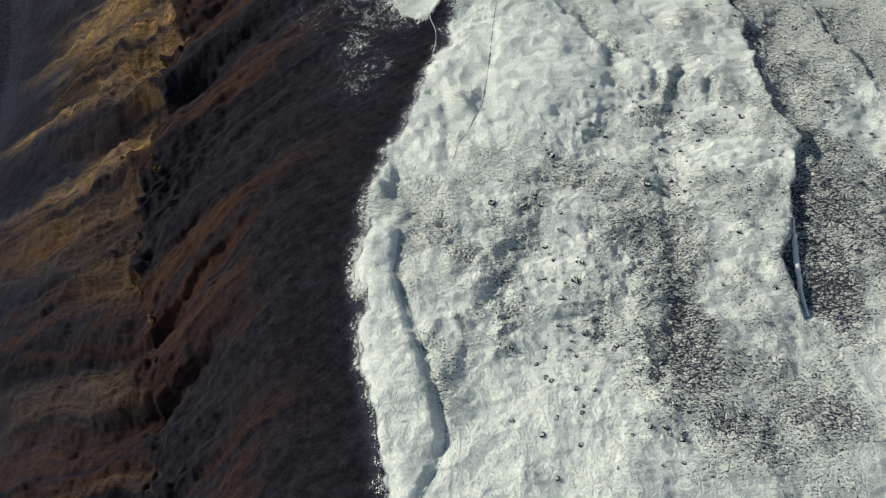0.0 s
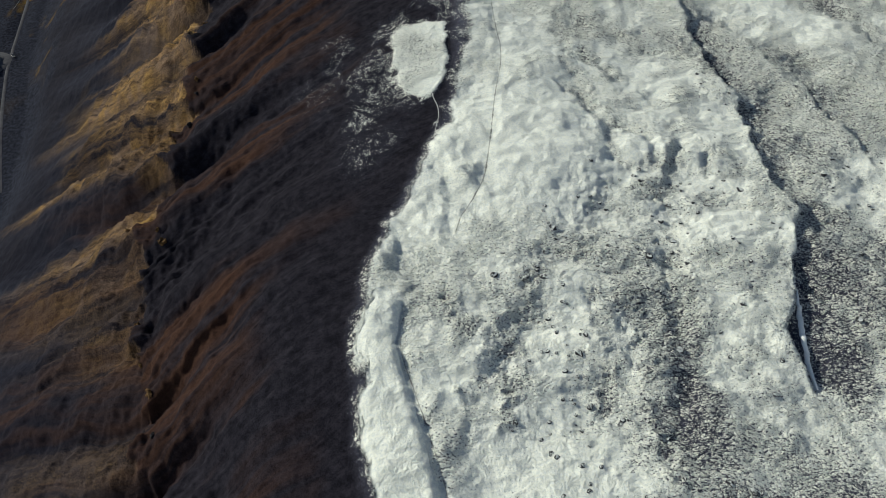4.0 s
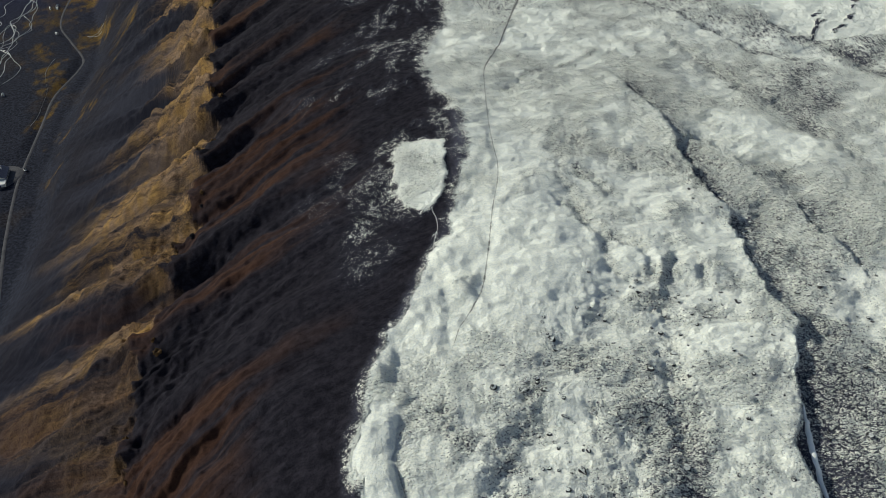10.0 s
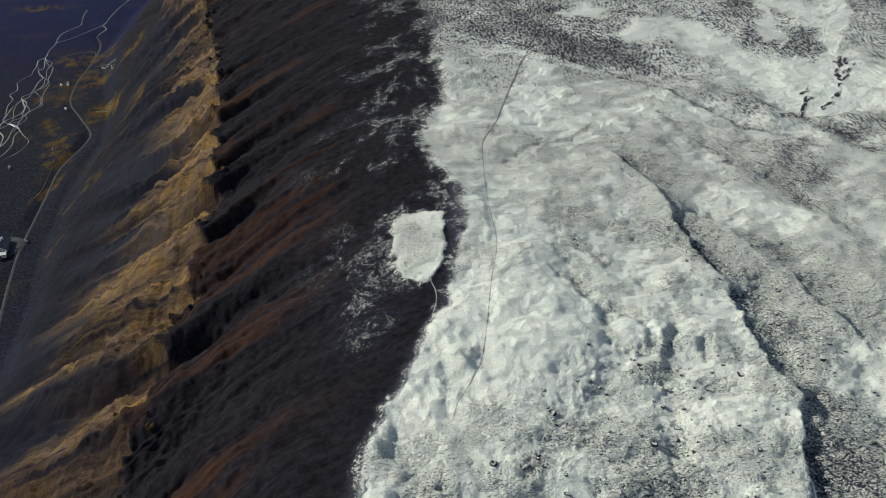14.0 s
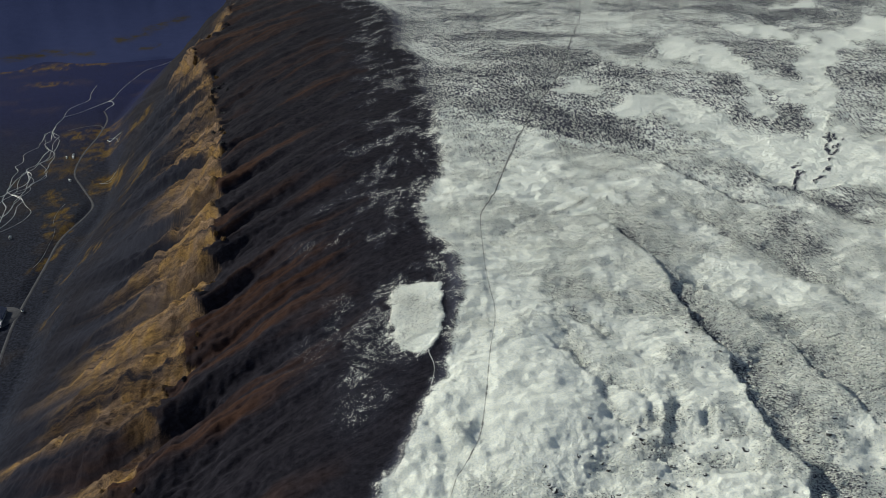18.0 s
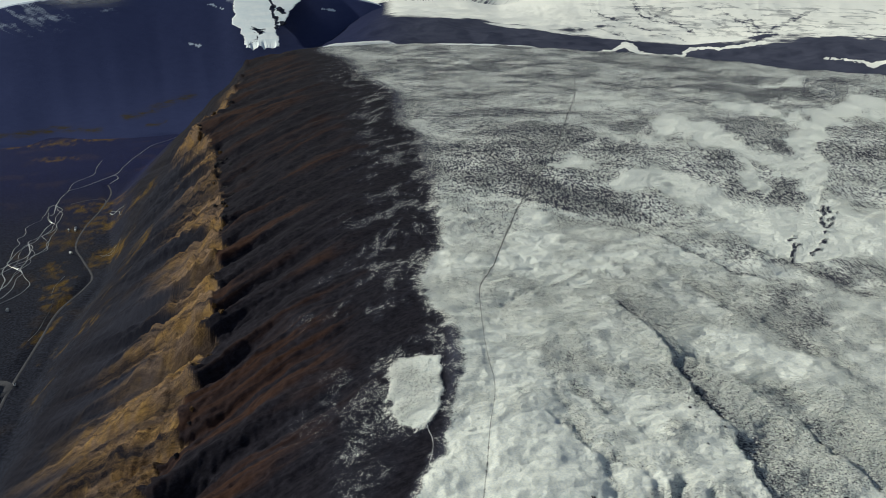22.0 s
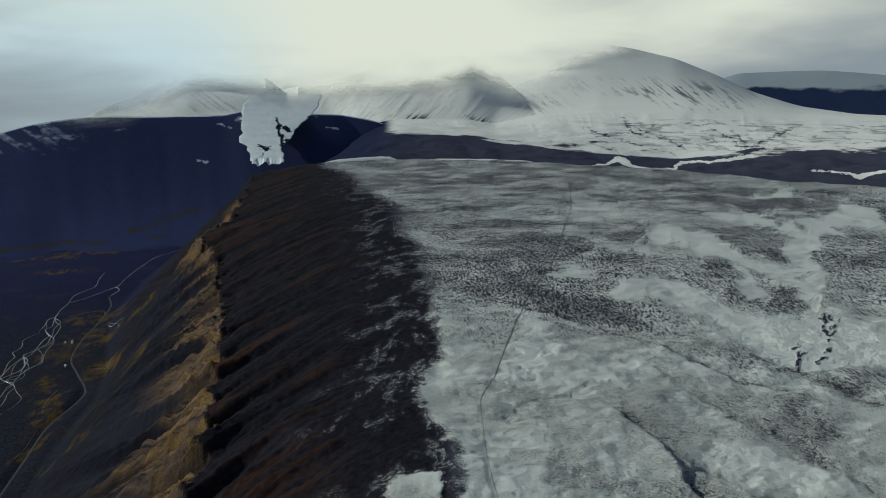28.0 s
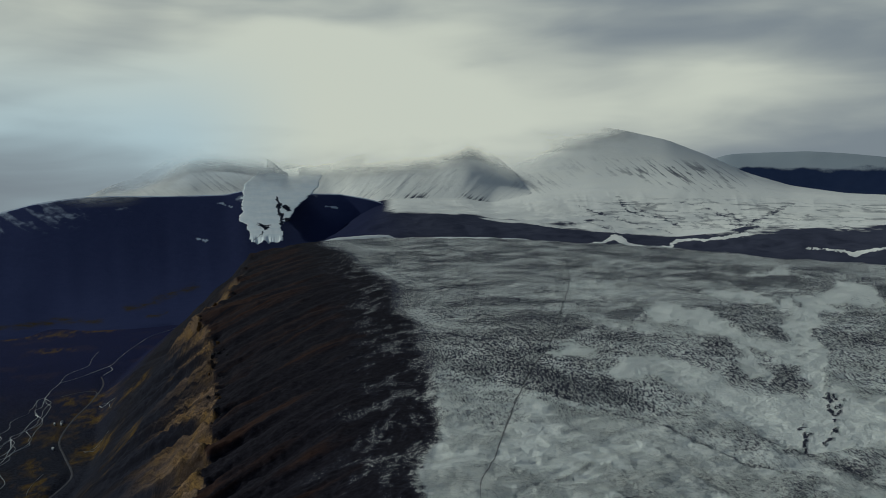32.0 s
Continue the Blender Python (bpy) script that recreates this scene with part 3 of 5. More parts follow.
def ground_material():
    m, n = fresh("ground")
    p = n.add("TexCoord").outputs["Object"]
    snow, ochre, rust, moss = n.attr("snow"), n.attr("ochre"), n.attr("rust"), n.attr("moss")
    stony = n.attr("stony")
    flow = n.add("CombineXYZ", {0: n.attr("phase"), 1: n.math("MULTIPLY", n.add("SeparateXYZ", {0: p}).outputs[0], 0.05)}).outputs[0]
    bare = n.attr("bare")
    big = n.noise(p, 0.06, 8, 0.6)
    mid = n.noise(p, 0.45, 8, 0.6)
    lumps = n.noise(p, 1.7, 4, 0.62, 0.3)
    fine = n.noise(p, 3.6, 3, 0.65)
    streak = n.noise(flow, 0.22, 7, 0.62)
    vein = n.noise(flow, 0.9, 5, 0.6)
    band = n.noise(flow, 0.055, 3, 0.55)
    jitter = n.add("TexNoise", {"Vector": p, "Scale": 1.1, "Detail": 3.0})
    warped = n.tree.nodes.new("ShaderNodeMix")
    warped.data_type, warped.blend_type = "RGBA", "LINEAR_LIGHT"
    n.feed(warped, {0: 0.6, 6: p, 7: jitter.outputs["Color"]})
    def cells(vec, scale):
        """How far from the cracks between broken slabs, and each slab's own height."""
        edge = n.add("TexVoronoi")
        edge.feature = "DISTANCE_TO_EDGE"
        n.feed(edge, {"Vector": vec, "Scale": scale})
        slab = n.add("TexVoronoi", {"Vector": vec, "Scale": scale})
        return edge.outputs["Distance"], n.add("SeparateColor", {0: slab.outputs["Color"]}).outputs[0]

    e1, c1 = cells(n.stretch(warped.outputs[2], 0.55, 1.5, 1.0, 0.08), 0.62)
    e2, c2 = cells(n.stretch(warped.outputs[2], 0.8, 1.2, 1.0), 1.6)
    e3, c3 = cells(n.stretch(warped.outputs[2], 1.0, 0.8, 1.0), 0.40)
    crust = n.attr("crust")
    pits = n.math("MULTIPLY", n.ramp(n.noise(n.stretch(p, 0.8, 1.2, 1.0), 2.3, 3, 0.68), 0.54, 0.66), n.math("ADD", 0.18, n.math("MULTIPLY", stony, 1.25)))
    # dark crack lines: bared stone, and crevice shade put into the colour
    cracks = n.math("ADD", n.math("MULTIPLY", stony, n.math("ADD", n.math("MULTIPLY", n.math("MULTIPLY", n.ramp(e1, 0.12, 0.0), n.ramp(mid, 0.38, 0.55)), 0.30), n.math("MULTIPLY", n.ramp(e2, 0.10, 0.0), 0.14))), n.math("MULTIPLY", crust, n.math("MULTIPLY", n.ramp(e3, 0.2, 0.0), 0.10)))
    cracks = n.math("ADD", cracks, n.math("MULTIPLY", n.math("MULTIPLY", pits, n.ramp(snow, 1.12, 0.80)), 0.62))
    mixn = n.math("ADD", n.math("ADD", n.math("MULTIPLY", mid, 0.15), n.math("MULTIPLY", lumps, 0.45)), n.math("MULTIPLY", fine, 0.40))
    cover = n.math("ADD", snow, n.math("MULTIPLY", n.math("SUBTRACT", mixn, 0.5), n.math("ADD", 1.2, n.math("MULTIPLY", stony, 0.6))))
    cover = n.math("SUBTRACT", cover, cracks)
    thick = n.noise(p, 0.13, 6, 0.66)
    cover = n.math("ADD", cover, n.math("MULTIPLY", n.math("SUBTRACT", thick, 0.5), n.math("SUBTRACT", 0.5, n.math("MULTIPLY", crust, 0.3))))
    ruffle = n.noise(n.stretch(p, 1.2, 0.42, 1.0, 0.0), 0.75, 4, 0.62, 0.3)
    scurf = n.noise(n.stretch(p, 0.8, 0.9, 1.0, -0.5), 0.05, 6, 0.68, 0.6)
    cover = n.math("ADD", cover, n.math("MULTIPLY", n.attr("crust"), n.math("ADD", n.math("MULTIPLY", n.math("SUBTRACT", n.ramp(ruffle, 0.40, 0.60), 0.50), 0.60), n.math("MULTIPLY", n.math("SUBTRACT", scurf, 0.5), 0.55))))
    sparse = n.ramp(n.math("ADD", snow, n.math("MULTIPLY", n.math("SUBTRACT", n.math("ADD", n.math("MULTIPLY", lumps, 0.30), n.math("ADD", n.math("MULTIPLY", fine, 0.40), n.math("MULTIPLY", mid, 0.30))), 0.5), 4.0)), 0.44, 0.60)
    white = n.math("ADD", n.math("MULTIPLY", n.ramp(cover, 0.27, 0.57), n.math("SUBTRACT", 1.0, n.ramp(bare, 0.15, 0.5))), n.math("MULTIPLY", sparse, n.ramp(bare, 0.15, 0.5)))
    white = n.math("MULTIPLY", white, n.ramp(snow, 0.03, 0.22))
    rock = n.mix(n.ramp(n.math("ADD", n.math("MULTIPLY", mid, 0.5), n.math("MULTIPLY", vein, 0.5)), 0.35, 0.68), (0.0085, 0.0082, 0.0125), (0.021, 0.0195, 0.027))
    rock = n.mix(bare, n.mix(lumps, (0.042, 0.045, 0.074), (0.105, 0.110, 0.150)), rock)
    rock = n.mix(n.attr("silt"), rock, n.mix(n.ramp(mid, 0.35, 0.65), (0.012, 0.0135, 0.022), (0.027, 0.030, 0.046)))
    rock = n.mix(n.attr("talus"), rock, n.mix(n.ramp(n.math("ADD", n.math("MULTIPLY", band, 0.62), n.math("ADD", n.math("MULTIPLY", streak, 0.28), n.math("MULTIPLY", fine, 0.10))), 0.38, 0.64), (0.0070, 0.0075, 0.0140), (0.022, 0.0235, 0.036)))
    # distant haze laid on the valley floor as a navy tint
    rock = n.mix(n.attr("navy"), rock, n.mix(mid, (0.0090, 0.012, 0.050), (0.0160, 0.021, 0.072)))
    rock = n.mix(n.math("MULTIPLY", rust, n.ramp(streak, 0.36, 0.60)), rock, n.mix(vein, (0.021, 0.012, 0.011), (0.058, 0.030, 0.021)))
    rock = n.mix(n.math("MULTIPLY", ochre, n.ramp(n.math("ADD", n.math("ADD", n.math("MULTIPLY", streak, 0.6), n.math("MULTIPLY", band, 0.4)), n.math("MULTIPLY", n.math("SUBTRACT", fine, 0.5), 0.35)), 0.37, 0.56)), rock, n.mix(n.ramp(n.math("ADD", n.math("MULTIPLY", vein, 0.5), n.math("MULTIPLY", lumps, 0.5)), 0.36, 0.62), (0.085, 0.052, 0.030), n.mix(n.ramp(big, 0.4, 0.6), (0.31, 0.19, 0.070), (0.24, 0.165, 0.115))))
    rock = n.mix(n.math("MULTIPLY", moss, n.ramp(fine, 0.3, 0.6)), rock, n.mix(mid, (0.135, 0.060, 0.018), (0.125, 0.098, 0.020)))
    grain = n.math("ADD", 0.45, n.math("MULTIPLY", n.math("ADD", n.math("MULTIPLY", n.ramp(fine, 0.3, 0.7), 0.5), n.math("ADD", n.math("MULTIPLY", n.ramp(lumps, 0.3, 0.7), 0.35), n.math("MULTIPLY", n.ramp(mid, 0.3, 0.7), 0.25))), 1.0))
    grained = n.tree.nodes.new("ShaderNodeVectorMath")
    grained.operation = "SCALE"
    rock = n.feed(grained, {0: rock, "Scale": grain}).outputs[0]           # single stones and grit
    # greyer where the bump noise is low: fine relief shade put into snow colour
    snowy = n.mix(n.ramp(n.math("ADD", n.math("MULTIPLY", lumps, 0.5), n.math("ADD", n.math("MULTIPLY", fine, 0.3), n.math("MULTIPLY", mid, 0.2))), 0.40, 0.57), (0.68, 0.72, 0.72), (0.88, 0.895, 0.83))
    colour = n.mix(white, rock, snowy)
    folds = n.noise(n.stretch(p, 0.7, 1.25, 1.0, 0.35), 0.75, 4, 0.55, 0.5)
    folds = n.math("SUBTRACT", 1.0, n.math("ABSOLUTE", n.math("SUBTRACT", n.math("MULTIPLY", folds, 2.0), 1.0)))    # crumbly ledges with sharp lips
    grit = n.math("ADD", n.math("MULTIPLY", lumps, n.math("ADD", 0.16, n.math("MULTIPLY", n.ramp(thick, 0.40, 0.6), 0.35))), n.math("ADD", n.math("MULTIPLY", fine, 0.18), n.math("MULTIPLY", n.noise(p, 8.0, 2, 0.6), 0.07)))
    slabs = n.math("ADD", n.math("MULTIPLY", stony, n.math("ADD", n.math("ADD", n.math("MULTIPLY", c1, 1.7), n.math("MULTIPLY", n.ramp(e1, 0.0, 0.22), 0.45)), n.math("ADD", n.math("MULTIPLY", c2, 0.42), n.math("MULTIPLY", n.ramp(e2, 0.0, 0.2), 0.25)))),
                   n.math("MULTIPLY", crust, n.math("ADD", n.math("MULTIPLY", c3, 0.55), n.math("MULTIPLY", n.ramp(e3, 0.0, 0.3), 0.30))))
    relief = n.math("ADD", n.math("ADD", n.math("MULTIPLY", mid, 0.5), n.math("MULTIPLY", folds, n.math("ADD", 0.08, n.math("MULTIPLY", stony, 0.25)))), n.math("ADD", grit, slabs))
    relief = n.math("ADD", relief, n.math("MULTIPLY", n.math("MULTIPLY", ruffle, crust), 0.8))
    scored = n.math("ADD", n.math("MULTIPLY", streak, 0.4), n.math("ADD", n.math("MULTIPLY", mid, 0.16), n.math("MULTIPLY", lumps, 0.16)))
    scored = n.math("MULTIPLY", scored, n.math("SUBTRACT", 1.0, n.math("MULTIPLY", n.attr("talus"), 0.65)))
    height = n.math("ADD", n.math("MULTIPLY", relief, n.math("SUBTRACT", 1.0, bare)), n.math("MULTIPLY", scored, bare))
    finish(n, colour, n.mix(white, (0.95, 0.95, 0.95), (0.75, 0.75, 0.75)), height, 1.0, 1.0, 0.03)
    return m


GROUND = ground_material()


def sheet(name, x, y, z, material, attrs=(), parent=None):
    """A smooth sheet over a grid of places."""
    rows, cols = x.shape
    me = bpy.data.meshes.new(name)
    i = np.arange(rows * cols).reshape(rows, cols)
    quads = np.stack([i[:-1, :-1], i[:-1, 1:], i[1:, 1:], i[1:, :-1]], -1).reshape(-1, 4)
    me.vertices.add(rows * cols)
    me.vertices.foreach_set("co", np.stack([x, y, z], -1).astype(np.float32).ravel())
    me.loops.add(quads.size)
    me.loops.foreach_set("vertex_index", quads.astype(np.int32).ravel())
    me.polygons.add(len(quads))
    me.polygons.foreach_set("loop_start", np.arange(0, quads.size, 4, dtype=np.int32))
    me.polygons.foreach_set("use_smooth", np.ones(len(quads), dtype=bool))
    for key, value in attrs:
        me.attributes.new(key, "FLOAT", "POINT").data.foreach_set("value", value.astype(np.float32).ravel())
    me.update(calc_edges=True)
    me.validate()
    me.materials.append(material)
    ob = new(name, me)
    ob.parent = parent
    return ob


def build_ground():
    az = np.concatenate([np.arange(-180, -76, 6.5), np.arange(-75.5, -40, 0.3), np.arange(-40, 40, 0.16), np.arange(40, 76, 0.3), np.arange(77, 181, 6.4)])
    az[-1] = 180
    lr = [math.log(0.02), math.log(1.0), math.log(2.5), math.log(5.0), math.log(8.0), math.log(14.0), math.log(20.0)]
    while lr[-1] < math.log(4950):
        rr = math.exp(lr[-1])
        lr.append(lr[-1] + np.interp(rr, [20, 60, 250, 700, 1500, 4000], [0.008, 0.0048, 0.0042, 0.006, 0.01, 0.04]))
    a, q = np.meshgrid(np.radians(az), np.exp(np.array(lr)))
    x, y = q * np.sin(a), q * np.cos(a)
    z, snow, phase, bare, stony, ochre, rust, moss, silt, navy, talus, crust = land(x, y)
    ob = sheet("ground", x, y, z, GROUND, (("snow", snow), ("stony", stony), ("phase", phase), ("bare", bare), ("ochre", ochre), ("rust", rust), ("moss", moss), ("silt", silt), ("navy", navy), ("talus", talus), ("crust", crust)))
    tagged(ob, "snow-dusted plateau above dark ochre scree slopes and valley floor", "ground", kind="structure")


build_ground()


def resample(pts, step):
    """Points a step apart along a smooth line through pts."""
    p = np.array(pts, float)
    n = len(p)
    out = []
    for i in range(n - 1):
        a, b, c, d = p[max(i - 1, 0)], p[i], p[i + 1], p[min(i + 2, n - 1)]
        m = max(2, int(np.hypot(*(c - b)) / step))
        for k in range(m):
            t = k / m
            out.append(0.5 * (2 * b + (c - a) * t + (2 * a - 5 * b + 4 * c - d) * t * t + (3 * b - a - 3 * c + d) * t ** 3))
    out.append(p[-1])
    return np.array(out)

# ---------------------------------------------------------------- the mountains


def mountain_material(name, rock_a, rock_b, snow_a, snow_b, grain=0.012, strength=0.8, scatter=1.6, west_rock=None):
    m, n = fresh(name)
    p = n.add("TexCoord").outputs["Object"]
    snow = n.attr("snow")
    big, mid, fine = n.noise(p, grain * 0.5, 6, 0.6), n.noise(p, grain * 3, 8, 0.62), n.noise(p, grain * 14, 5, 0.6)
    mixn = n.math("ADD", n.math("MULTIPLY", mid, 0.6), n.math("MULTIPLY", fine, 0.4))
    white = n.ramp(n.math("ADD", snow, n.math("MULTIPLY", n.math("SUBTRACT", mixn, 0.5), scatter)), 0.50 - 0.2 / scatter ** 0.5, 0.50 + 0.2 / scatter ** 0.5)
    rock = n.mix(mid, rock_a, rock_b)
    if west_rock:                                                            # darker rock towards the glacier valley
        rock = n.mix(n.ramp(n.math("ADD", n.add("SeparateXYZ", {0: p}).outputs[0], n.math("MULTIPLY", mid, 90.0)), 40.0, -200.0), rock, west_rock)
    colour = n.mix(white, rock, n.mix(big, snow_a, snow_b))
    colour = n.mix(n.math("MULTIPLY", n.attr("moss"), n.ramp(mid, 0.35, 0.6)), colour, n.mix(fine, (0.045, 0.030, 0.012), (0.075, 0.062, 0.022)))
    veiled(n, p, colour, n.math("ADD", mid, n.math("MULTIPLY", fine, 0.3)), strength, 9.0, 0.9)
    return m


def veiled(n, p, colour, bump, strength, distance, rough):
    """A surface that is lost in the cloud where its veil is thick."""
    b = n.add("BsdfPrincipled", {"Base Color": colour, "Roughness": rough, "Specular IOR Level": 0.0, "Normal": n.add("Bump", {"Strength": strength, "Distance": distance, "Height": bump}).outputs[0]})
    soft = n.noise(n.stretch(p, 1.0, 1.0, 2.2), 0.0035, 4, 0.5, 0.5)
    veil = n.ramp(n.math("ADD", n.attr("veil"), n.math("MULTIPLY", n.math("SUBTRACT", soft, 0.5), 0.8)), 0.02, 1.0)
    both = n.add("MixShader", {0: veil, 1: b.outputs[0], 2: n.add("BsdfTransparent").outputs[0]})
    n.add("OutputMaterial", {0: both.outputs[0]})


CLOUD_BASE = [(-40, 1.0), (-30, 0.4), (-27, -0.2), (-24, 0.1), (-21.5, 0.9), (-19, 1.6), (-15, 1.7), (-12, 1.4), (-9, 1.3), (-5, 1.5), (0, 1.9), (2.5, 2.8), (4, 2.2), (6, 1.6), (8, 2.0), (9.5, 3.0), (13, 4.3), (18, 6.0), (45, 7.0)]


def veil_of(az, el):
    return smooth(-2.8, 0.7, el - np.interp(az, *zip(*CLOUD_BASE)))


SNOW_MOUNTAIN = mountain_material("snow_mountain", (0.048, 0.054, 0.090), (0.085, 0.090, 0.125), (0.90, 0.91, 0.88), (0.95, 0.94, 0.86), 0.012, 0.25, 0.5, (0.026, 0.031, 0.070))
# dark rock tinted blue: the haze of distance is put into these two colours
HAZED_ROCK = mountain_material("hazed_rock", (0.034, 0.043, 0.104), (0.046, 0.057, 0.132), (0.36, 0.42, 0.54), (0.55, 0.62, 0.70), 0.012, 0.2, 0.9)
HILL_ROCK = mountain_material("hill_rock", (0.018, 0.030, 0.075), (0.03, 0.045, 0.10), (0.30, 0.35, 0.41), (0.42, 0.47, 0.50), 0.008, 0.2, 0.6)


MOSS_BANDS = (([(-34, -10.5), (-30.29, -10.35), (-29.02, -10.25), (-26.92, -10.6)], 0.30), ([(-24.52, -9.76), (-23.35, -9.6), (-21.64, -8.98), (-20.15, -8.45)], 0.35), ([(-23.02, -10.47), (-22.29, -10.28)], 0.2))


def polar(az, el, r):
    a = np.radians(az)
    return r * np.sin(a), r * np.cos(a), EYE[2] + r * np.tan(np.radians(el))


def range_sheet(name, lines, az0, az1, step, rows, material, cover, ribs, label, category, back=350, bend=0.35, hollow=1.0, foot_wander=0.0, first=1.0):
    """A mountain flank: lines of (distance, [(bearing, height angle), ...]) from its foot to its skyline, and the fall behind it."""
    az = np.arange(az0, az1 + step, step)
    rs, els = [], []
    for r, table in lines:
        b, e = zip(*table)
        rs.append(np.full(az.shape, float(r)))
        k = np.hanning(int(1.8 / step) | 1)
        wide = np.arange(az0 - 2, az1 + 2 + step, step)
        e = np.convolve(np.interp(wide, b, e), k / k.sum(), "same")
        els.append(np.interp(az, wide, e))
    zs = [EYE[2] + r * np.tan(np.radians(e)) for r, e in zip(rs, els)]
    rs[0] = rs[0] + foot_wander * fbm(az, az * 0, 7, 4, 299)
    rs.append(rs[-1] + back)
    zs.append(np.minimum(zs[-1] - back * 0.5, zs[-1] - 120))
    grid_r, grid_z, grid_s = [], [], []
    for i in range(len(rs) - 1):
        n = rows if i < len(rs) - 2 else 10
        for k in range(n + (i == len(rs) - 2)):
            f = k / n
            g = f * f * (3 - 2 * f) * bend + f * (1 - bend) if i < len(rs) - 2 else f
            g = g ** first if i == 0 else g
            g = g ** hollow if i == len(rs) - 3 else g
            grid_r.append(rs[i] * (1 - f) + rs[i + 1] * f)
            grid_z.append(zs[i] * (1 - g) + zs[i + 1] * g)
            grid_s.append(np.full(az.shape, i + f))
    r, z, s = np.array(grid_r), np.array(grid_z), np.array(grid_s)
    a = np.repeat(az[None], len(r), 0)
    x, y = r * np.sin(np.radians(a)), r * np.cos(np.radians(a))
    z = z + ribs(a, r, s, x, y)
    el = np.degrees(np.arctan2(z - EYE[2], r))
    snow = cover(a, el, s, x, y)
    moss = np.zeros(a.shape)
    for pts, wide in MOSS_BANDS:
        moss = np.maximum(moss, az_line(a + 0.4 * fbm(a, el * 3, 1.0, 4, 297, 0.6), el + 0.10 * fbm(a, el * 3, 0.8, 4, 298, 0.6), pts, wide))
    ob = sheet(name, x, y, z, material, (("snow", snow), ("veil", veil_of(a, el)), ("moss", moss)))
    return tagged(ob, label, category)


RIM_EL = [(-15.6, -6.2), (-12.9, -5.6), (-9.7, -5.1), (-3.6, -4.85), (8.3, -5.05), (12.9, -5.3), (19.5, -5.5), (25.7, -5.9), (33.6, -6.1), (42, -6.2)]
BAND_TOP = [(-14, -6.8), (-10, -5.4), (-8, -4.4), (-6, -3.3), (-4.2, -2.7), (-3, -2.6), (3.5, -3.17), (8.2, -3.62), (12.9, -4.04), (15.1, -4.32), (19.5, -4.5), (24.4, -4.0), (27.5, -3.7), (33.5, -3.3), (42, -3.2)]
PEAK_FOOT = [(-14, -5), (-9, -4.6), (-7, -2.5), (-5, -1.7), (-3.6, -1.5), (2.1, -1.52), (4.5, -1.89), (8.2, -1.27), (12.8, -0.8), (19.4, -0.56), (27.4, -1.16), (33.4, -1.3), (42, -1.4)]
DOME_SKY = [(-14, 2.6), (-9.1, 3.36), (-5.4, 3.85), (-1.7, 3.86), (2, 3.5), (5.8, 3.7), (8, 4.15), (10.4, 4.42), (12.6, 4.35), (14.9, 3.95), (18.4, 3.09), (21.4, 1.86), (24.2, 0.53), (27.4, -0.45),
            (31, -1.0), (34.4, -1.13), (42, -1.3)]
PEAK_SKY = [(-12, 0.8), (-9.1, 1.5), (-5.9, 2.2), (-3.6, 2.7), (-0.3, 3.2), (1.1, 3.6), (2.5, 3.8), (3.7, 3.16), (4.9, 1.86), (6.1, 0.83), (7.3, -0.1), (8.7, -0.8), (10, -1.2)]
MASSIF_TOP = [(-46, -4.5), (-36, -3.0), (-33, -2.5), (-32, -2.25), (-30.6, -1.85), (-29, -1.6), (-27.3, -1.4), (-25.4, -1.34), (-21.8, -1.39), (-17.2, -1.3), (-15.5, -0.9), (-12.4, -1.24), (-8.3, -1.3), (-5.9, -1.7),
              (-3.6, -2.3), (0, -3.2)]
MASSIF_FOOT = [(-46, -11.6), (0, -11.6)]
LEFT_SKY = [(-29, -2.0), (-27.3, -1.32), (-25.4, -0.41), (-23.5, 0.3), (-21.8, 1.4), (-20, 2.77), (-17, 2.9), (-14.5, 2.4), (-13.4, 1.28), (-12.4, 0.4)]
HILL_SKY = [(18, 0.8), (21.4, 1.42), (23, 1.92), (25.7, 2.0), (28.4, 2.04), (30.9, 1.83), (33.2, 1.54), (35.6, 1.04), (42, 0.5)]


def az_line(a, e, pts, wide):
    """1 along a line of (bearing, height angle) points, 0 away from it."""
    d, _, _ = to_line(a, e * 2.0, [(p, 2.0 * q) for p, q in pts], 2.0)
    return np.exp(-(d / wide) ** 2)


RIBBONS = ([(12.65, -5.25, 0.10), (13.78, -5.13, 0.16), (14.58, -4.66, 0.40), (15.13, -4.96, 0.40), (15.67, -5.28, 0.16), (17.35, -5.37, 0.08), (18.87, -5.42, 0.16), (19.28, -4.95, 0.20), (20.33, -4.74, 0.16), (21.59, -4.75, 0.16),
            (23.62, -4.38, 0.28), (24.49, -4.22, 0.22)],
           [(28.69, -5.12, 0.08), (30.15, -5.13, 0.10), (31.23, -5.24, 0.16), (31.66, -5.42, 0.30), (32.14, -5.19, 0.2), (33.55, -4.83, 0.14), (36, -4.7, 0.1)])
CHANNELS = (([(14.81, -1.25), (15.05, -1.84), (16.39, -2.47), (17.93, -2.95), (19.67, -3.77)], 0.13), ([(15.05, -1.94), (15.6, -2.62), (17.28, -3.05)], 0.11), ([(16.81, -1.92), (17.91, -2.36)], 0.07),
            ([(22.93, -2.29), (23.77, -3.15), (24.21, -4.1)], 0.16), ([(27.41, -1.88), (25.92, -2.67), (24.78, -3.34), (24.01, -4.01)], 0.16), ([(19.39, -1.81), (21.07, -1.97), (22.96, -2.95), (23.59, -3.68)], 0.09),
            ([(11.45, -2.19), (13.73, -2.87), (15.98, -3.53), (19.04, -4.24)], 0.09), ([(13.3, -3.8), (14.43, -4.01), (14.8, -4.46)], 0.10))


